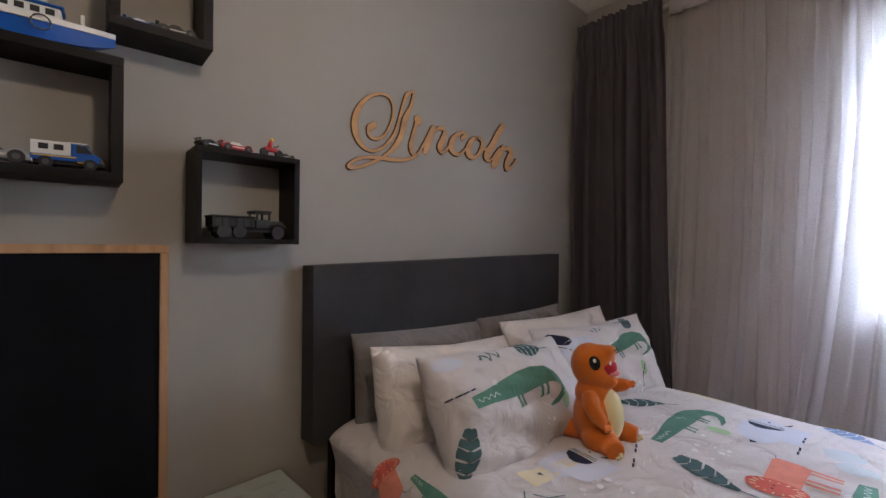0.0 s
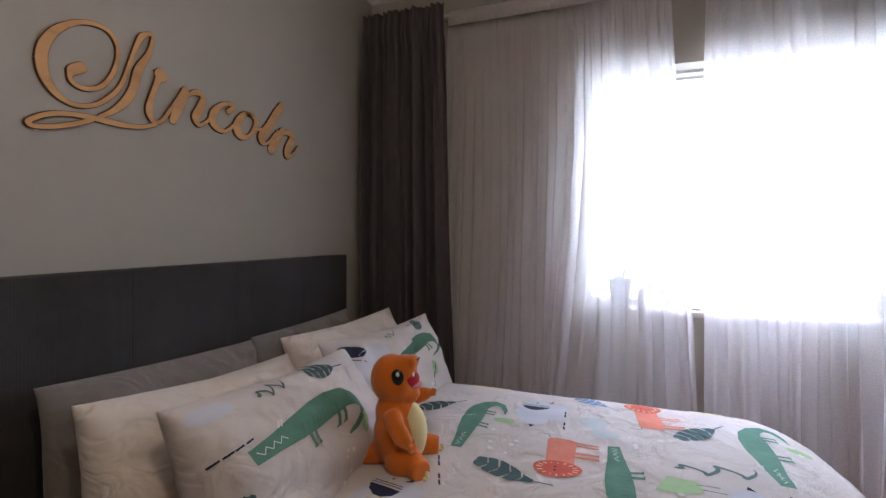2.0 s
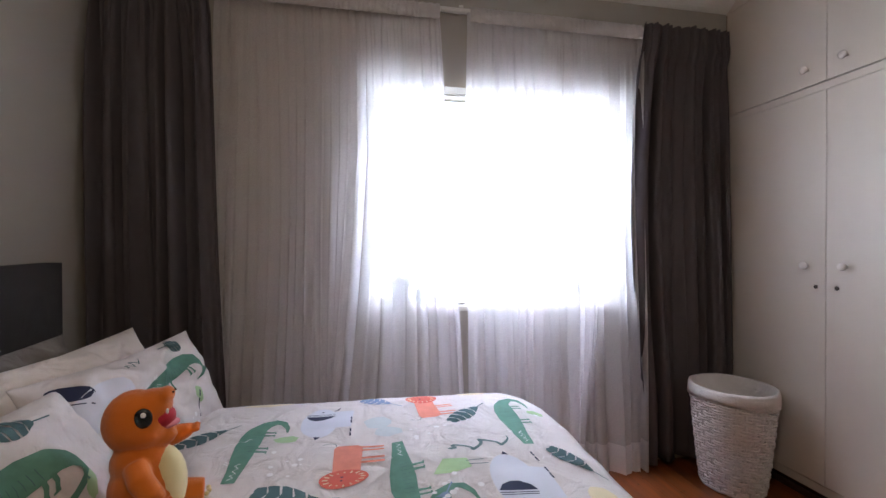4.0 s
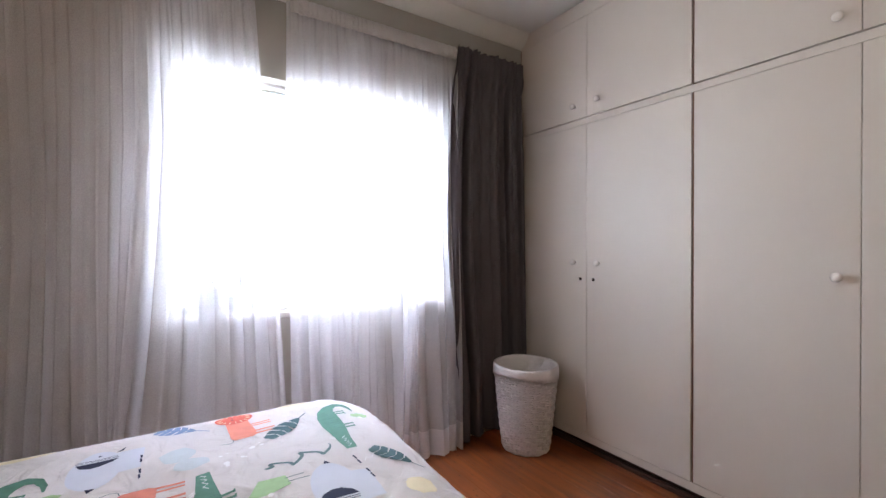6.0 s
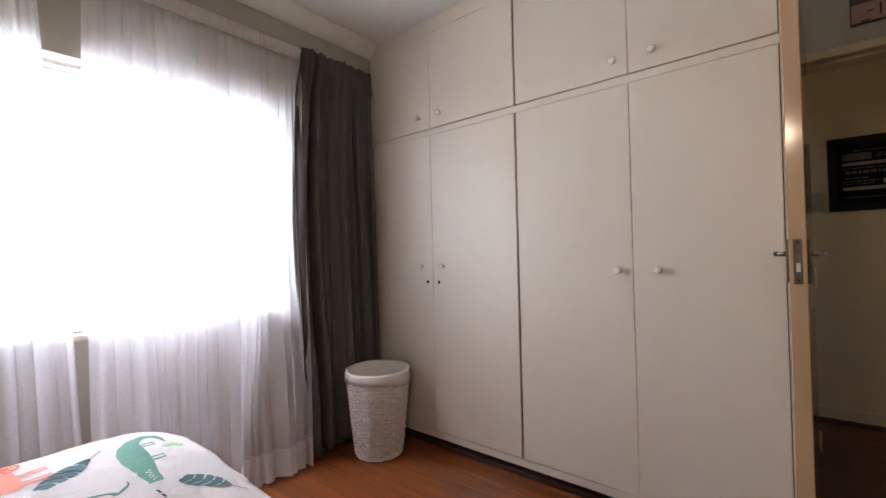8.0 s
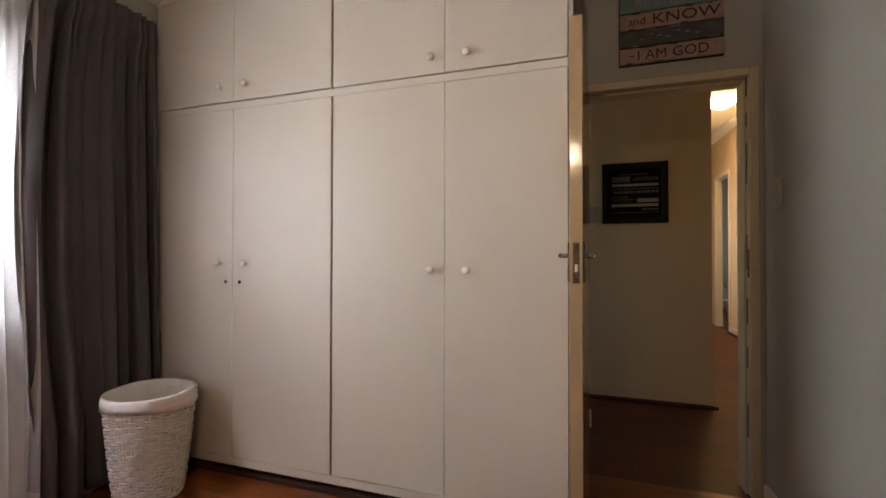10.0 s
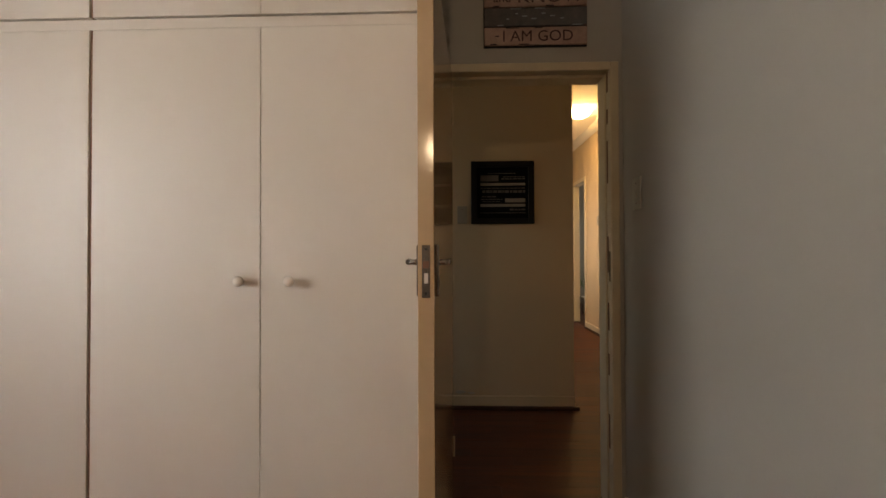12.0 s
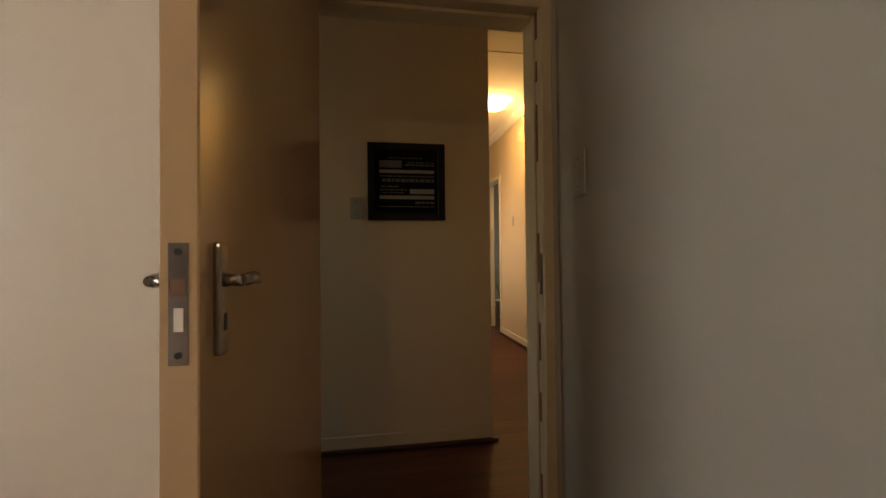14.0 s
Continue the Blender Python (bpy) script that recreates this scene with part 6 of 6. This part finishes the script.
def letters(text, x, y, z, size, material, parent, m_extra, name="lettering"):
    c = bpy.data.curves.new(name, "FONT")
    c.body, c.size, c.extrude, c.align_x, c.align_y = text, size, 0.0006, "LEFT", "BOTTOM_BASELINE"
    c.resolution_u = 3
    c.materials.append(material)
    ob = new(name, c)
    dg = bpy.context.evaluated_depsgraph_get()
    me = bpy.data.meshes.new_from_object(ob.evaluated_get(dg))
    bpy.data.objects.remove(ob)
    # one part for each letter: the mesh falls apart into its islands
    bm = bmesh.new()
    bm.from_mesh(me)
    seen = set()
    for v0 in bm.verts[:]:
        if v0 in seen:
            continue
        stack, isle = [v0], set()
        while stack:
            v = stack.pop()
            if v in isle:
                continue
            isle.add(v)
            stack.extend(e.other_vert(v) for e in v.link_edges)
        seen |= isle
        one = bmesh.new()
        made = {v: one.verts.new(v.co) for v in isle}
        for f in {f for v in isle for f in v.link_faces}:
            one.faces.new([made[v] for v in f.verts])
        o = link("letter", one, material, parent)
        o.matrix_basis = pose(x, y, z) @ m_extra
    bm.free()


M_S_CREAM = mat("weathered_cream_board", (0.30, 0.19, 0.15), 0.8, var=0.45, scale=22, bump=0.3)
M_S_SLATE = mat("weathered_slate_board", (0.05, 0.052, 0.062), 0.8, var=0.5, scale=20, tint=(0.11, 0.09, 0.08), bump=0.3)
M_S_TEAL = mat("weathered_teal_board", (0.12, 0.20, 0.20), 0.8, var=0.4, scale=14, bump=0.3)
M_S_INK = mat("dark_brown_lettering", (0.04, 0.012, 0.008), 0.8)
M_S_PALE = mat("faded_pale_lettering", (0.20, 0.21, 0.23), 0.8)
ps = thing("plank_sign", (0.262, Y0 + 0.001, 2.155), "rustic painted plank sign with lettering above the door", "wall sign")
face = Matrix.Rotation(math.pi / 2, 4, "X") @ Matrix.Rotation(math.pi, 4, "Y")
rows = [(0.0, 0.082, M_S_CREAM), (0.088, 0.172, M_S_SLATE), (0.178, 0.262, M_S_CREAM), (0.268, 0.345, M_S_TEAL)]
part("backing", box(-0.238, 0.238, 0, 0.010, -0.004, 0.350), M_BLACK, ps)
for z0, z1, mm in rows:
    part("plank", box(-0.236, 0.236, 0.0105, 0.022, z0, z1, 0.002), mm, ps)
for word, x, z, s, mm, w in (("I AM GOD", 0.155, 0.016, 0.072, M_S_INK, 1.0), ("KNOW", 0.085, 0.196, 0.074, M_S_INK, 1.25), ("and", 0.195, 0.200, 0.058, M_S_CREAM, 1.0), ("BE STILL", 0.165, 0.284, 0.066, M_S_CREAM, 1.0)):
    letters(word, x, 0.0228, z, s, mm if word != "and" else M_S_INK, ps, Matrix.Rotation(math.pi, 4, "Z") @ Matrix.Rotation(math.pi / 2, 4, "X") @ Matrix.Diagonal((w, 1, 1, 1)))
rnd = random.Random(3)
for k in range(7):
    x = -0.13 + 0.042 * k
    part("faded_stroke", box(x, x + rnd.uniform(0.012, 0.030), 0.022, 0.0229, 0.118 + 0.012 * (k % 3), 0.123 + 0.012 * (k % 3)), M_S_PALE, ps, "faded pale brush stroke")
for z0, z1, mm in rows:
    for k in range(5):
        x, L = rnd.uniform(-0.225, 0.18), rnd.uniform(0.012, 0.05)
        edge = z0 if k % 2 else z1 - 0.006
        part("chip", box(x, x + L, 0.0215, 0.0226, edge, edge + rnd.uniform(0.003, 0.006)), M_S_PALE if mm is not M_S_CREAM else M_BLACK, ps, "worn chip along the plank edge")
part("dash", box(0.168, 0.186, 0.022, 0.0232, 0.038, 0.043), M_S_INK, ps)

fp = thing("framed_print", (0.272, HY + 0.001, 1.421), "black framed typographic print with pale bars on the hall wall", "picture")
PW, PH = 0.243, 0.486
part("backing_card", box(-PW + 0.02, PW - 0.02, 0.002, 0.006, 0.02, PH - 0.02), M_CHALK, fp)
for s in (1, -1):
    part("frame_side", box(s * PW, s * (PW - 0.045), 0, 0.022, 0.0, PH, 0.003), M_BLACK, fp)
for a, b in ((0, 0.045), (PH - 0.045, PH)):
    part("frame_rail", box(-PW + 0.045, PW - 0.045, 0, 0.021, a, b, 0.003), M_BLACK, fp)
M_BARP = mat("print_pale_bar", (0.25, 0.23, 0.20), 0.7)
M_BARD = mat("print_dim_bar", (0.09, 0.085, 0.08), 0.7)
for x0, x1, z0, z1, mm in ((-0.175, 0.17, 0.298, 0.318, M_BARP), (-0.175, 0.17, 0.134, 0.156, M_BARP), (-0.175, -0.02, 0.168, 0.198, M_BARP), (0.03, 0.17, 0.332, 0.378, M_BARD)):
    part("print_bar", box(x0, x1, 0.006, 0.0068, z0, z1), mm, fp)
rnd = random.Random(17)
for z, h, x0, x1 in ((0.345, 0.010, -0.175, 0.01), (0.362, 0.007, -0.175, 0.01), (0.242, 0.020, -0.175, 0.17), (0.274, 0.008, -0.175, 0.17), (0.208, 0.010, 0.05, 0.17), (0.188, 0.008, 0.0, 0.17), (0.105, 0.014, -0.175, -0.04), (0.084, 0.006, -0.175, 0.17), (0.172, 0.006, 0.02, 0.17), (0.390, 0.006, -0.10, 0.12)):
    x = x0
    while x < x1 - 0.01:
        L = min(rnd.uniform(0.010, 0.034), x1 - x)
        part("print_bar", box(x, x + L, 0.006, 0.0066, z, z + h), M_BARD, fp)
        x += L + 0.006


# ---- hall details ----
skirt("baseboard_hall", HX1, 3.2, HY, HY + 0.018, M_HALL, "cream painted hall skirting", 0.10)
rnd = random.Random(8)
for x, z, w, h in ((0.70, 0.27, 0.012, 0.09), (0.715, 0.17, 0.02, 0.05), (0.60, 0.125, 0.05, 0.016), (0.68, 0.12, 0.035, 0.02), (0.52, 0.118, 0.03, 0.010)):
    bm = bmesh.new()
    ring = [(w * rnd.uniform(0.55, 1) * math.cos(q * math.pi / 6), h * rnd.uniform(0.55, 1) * math.sin(q * math.pi / 6)) for q in range(12)]
    top = [bm.verts.new((x + a, HY + 0.0012, z + b)) for a, b in ring]
    low = [bm.verts.new((x + a * 1.1, HY + 0.0001, z + b * 1.1)) for a, b in ring]
    bm.faces.new(top[::-1])
    for q in range(12):
        bm.faces.new([top[q], top[(q + 1) % 12], low[(q + 1) % 12], low[q]])
    bmesh.ops.recalc_face_normals(bm, faces=bm.faces[:])
    solid("wall_scuff", bm, M_WALL_PALE, "scraped pale plaster patch low on the hall wall", kind="structure")
bm = box(HX1 - 0.03, 3.2, HY + 0.0185, HY + 0.046, 0, 0.030, 0.010, seg=3)
solid("baseboard_moulding", bm, M_PLINTH, "dark red-brown rounded floor moulding in the hall", kind="structure")
skirt("baseboard_passage", HX0, HX0 + 0.02, -8.72, -4.05, M_TRIM, "cream gloss passage skirting", 0.10)
solid("baseboard_passage_moulding", box(HX0 + 0.0205, HX0 + 0.045, -8.72, -4.05, 0, 0.028, 0.008, seg=3), M_PLINTH, "dark floor moulding along the passage", kind="structure")
cove("cornice_passage", "y", HX0, -12.2, Y0 - 0.14, 1, "off-white coved plaster cornice in the passage", HH, 0.09)
cove("cornice_passage_near", "y", HX1, -12.2, HY, -1, "off-white coved plaster cornice in the passage", HH, 0.09)
strips = [(-6.30, -6.29), (-4.9, -4.89), (-7.75, -7.74)]
for a, b in strips:
    solid("trim", box(HX0, 3.2 if a > HY else HX1, a - 0.012, b + 0.012, HH - 0.006, HH - 0.0005), M_CEIL, "ceiling board joint strip", kind="structure")

d2 = tagged(new("door_2"), "cream painted frame of the open doorway far down the passage", kind="structure")
d2.matrix_world = pose(HX0, -8.72, 0)
part("architrave", box(-0.16, 0.016, -0.06, 0.0, 0, 2.38, 0.004), M_TRIM, d2)
part("architrave", box(-0.09, 0.016, -0.72, -0.67, 0, 2.38, 0.004), M_TRIM, d2)
part("architrave", box(-0.10, 0.018, -0.72, 0.0, 2.38, 2.44, 0.004), M_TRIM, d2)

lampc = thing("ceiling_lamp", (-1.01, -7.50, HH), "lit round opal glass ceiling lamp in the passage", "ceiling lamp")
M_OPAL = emitter("lit_opal_glass", (1.0, 0.72, 0.36), 9.0)
part("base", lathe([(0.10, -0.02), (0.11, -0.018), (0.11, 0), (0.001, 0)], 24), M_TRIM, lampc)
part("shade", lathe([(0.001, -0.115), (0.07, -0.105), (0.125, -0.075), (0.15, -0.035), (0.145, -0.022), (0.001, -0.0205)], 28), M_OPAL, lampc, "glowing opal glass shade")

# a leafy plant in the room beyond the passage
palm = thing("palm_plant", (-2.02, -10.45, 0), "leafy green palm in a pale pot in the far room", "potted plant")
part("pot", lathe([(0.10, 0), (0.15, 0.30), (0.16, 0.30), (0.16, 0.33), (0.14, 0.33), (0.13, 0.28), (0.001, 0.28)], 20), M_POT_L, palm)
rnd = random.Random(21)
for k in range(16):
    a = 2 * math.pi * k / 16 + rnd.uniform(-0.2, 0.2)
    L = rnd.uniform(0.35, 0.6)
    hgt = rnd.uniform(0.7, 1.15)
    spine = [Vector((math.cos(a) * L * t, math.sin(a) * L * t, 0.28 + hgt * (t * 1.5 - 0.75 * t * t))) for t in (0, 0.25, 0.5, 0.75, 1)]
    bm = tube(spine, [0.006, 0.005, 0.004, 0.003, 0.001], 5)
    sd = Vector((-math.sin(a), math.cos(a), 0))
    for t in range(2, 9):
        f = t / 9 * 4
        i = min(3, int(f))
        p = spine[i].lerp(spine[i + 1], f - i)
        for s in (1, -1):
            tip = p + sd * s * 0.12 + Vector((math.cos(a), math.sin(a), -0.3)) * 0.06
            w = Vector((math.cos(a), math.sin(a), 0)) * 0.012
            bm.faces.new([bm.verts.new(p - w * 0.4), bm.verts.new(p.lerp(tip, 0.5) + w), bm.verts.new(tip), bm.verts.new(p.lerp(tip, 0.5) - w)])
    part("frond", bm, M_SUCC, palm)


# ---- outside ----
M_GRASS = mat("dry_garden_ground", (0.16, 0.15, 0.08), 0.95, var=0.3, scale=1.5)
M_PAVE = mat("pale_render", (0.55, 0.52, 0.46), 0.9, var=0.1)
M_FOL = mat("garden_foliage", (0.07, 0.11, 0.035), 0.7, var=0.35, scale=3)
solid("ground", box(3.26, 400, -200, 200, -0.42, -0.32), M_GRASS, "dry grass and earth ground outside the window", kind="structure")


def tree(x, y, h, r, seed):
    rnd = random.Random(seed)
    t = thing("tree", (x, y, -0.32), "garden tree with a loose green crown outside the window", "tree", "garden trees")
    bm = tube([(0, 0, 0), (0.05, 0.03, h * 0.3), (0.0, 0.1, h * 0.6)], [0.16, 0.12, 0.08], 10)
    limbs = []
    for k in range(7):
        a = 2 * math.pi * k / 7 + rnd.uniform(-0.3, 0.3)
        e = Vector((math.cos(a) * r * 0.8, math.sin(a) * r * 0.8, h * rnd.uniform(0.65, 0.95)))
        tube([(0.02, 0.05, h * 0.45), Vector((0, 0, h * 0.5)).lerp(e, 0.5) + Vector((0, 0, 0.1)), e], [0.06, 0.04, 0.015], 6, bm)
        limbs.append(e)
    part("trunk", bm, M_TWIG, t)
    bl = bmesh.new()
    for _ in range(2600):
        c = rnd.choice(limbs) if rnd.random() < 0.75 else Vector((0, 0, h * 0.85))
        p = c + Vector([rnd.gauss(0, r * 0.27) for _ in range(3)])
        d = Vector([rnd.uniform(-1, 1) for _ in range(3)]).normalized()
        u = d.cross(Vector((0.3, 0.2, 1))).normalized()
        s = rnd.uniform(0.05, 0.10)
        bl.faces.new([bl.verts.new(p - d * s), bl.verts.new(p + u * s * 0.4), bl.verts.new(p + d * s), bl.verts.new(p - u * s * 0.4)])
    tagged(part("crown", bl, M_FOL, t), kind="stuff")


tree(13.0, -3.4, 2.6, 0.9, 3)
tree(12.5, -10.5, 4.0, 1.6, 4)
gw = tagged(new("garden_wall"), "pale rendered boundary wall at the end of the garden", "wall")
gw.matrix_world = pose(15, 0, -0.32)
part("wall_panel", box(0, 0.25, -20, 20, 0, 1.7), M_PAVE, gw)
part("coping", box(-0.04, 0.29, -20, 20, 1.7, 1.78, 0.01), M_PAVE, gw)


# ---- floor boards, last ----
def build_boards():
    """Pine boards that run along x, in the bedroom and the hall."""
    floor = bpy.data.objects["floor"]
    w = 0.105
    made = {}
    rnd = random.Random(11)
    y = 0.0
    # doorway boards take the hall wood, which puts the doorway's shadow into their colour
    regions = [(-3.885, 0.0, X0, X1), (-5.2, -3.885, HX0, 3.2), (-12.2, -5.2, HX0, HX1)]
    k = 0
    while y > -12.2:
        for (a, b, x0, x1) in regions:
            if a < y - 0.001 <= b:
                x = x0 - 0.01
                while x < x1:
                    L = min(rnd.uniform(1.2, 2.6), x1 + 0.01 - x)
                    if x1 + 0.01 - x - L < 0.3:
                        L = x1 + 0.01 - x
                    L = round(L, 2)
                    if L <= 0.02:
                        break
                    if (L, b == 0.0) not in made:
                        bm = box(0.0003, L - 0.0003, -w + 0.0003, -0.0003, -0.0115, 0, 0.0005)
                        me = bpy.data.meshes.new("floorboard")
                        bm.to_mesh(me)
                        bm.free()
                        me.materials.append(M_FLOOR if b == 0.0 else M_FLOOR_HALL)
                        made[L, b == 0.0] = me
                    ob = new("floorboard", made[L, b == 0.0])
                    ob.parent = floor
                    ob.location = (x, y, rnd.uniform(-0.0005, 0.0002))
                    x += L
                    k += 1
        y -= w
    return k


build_boards()
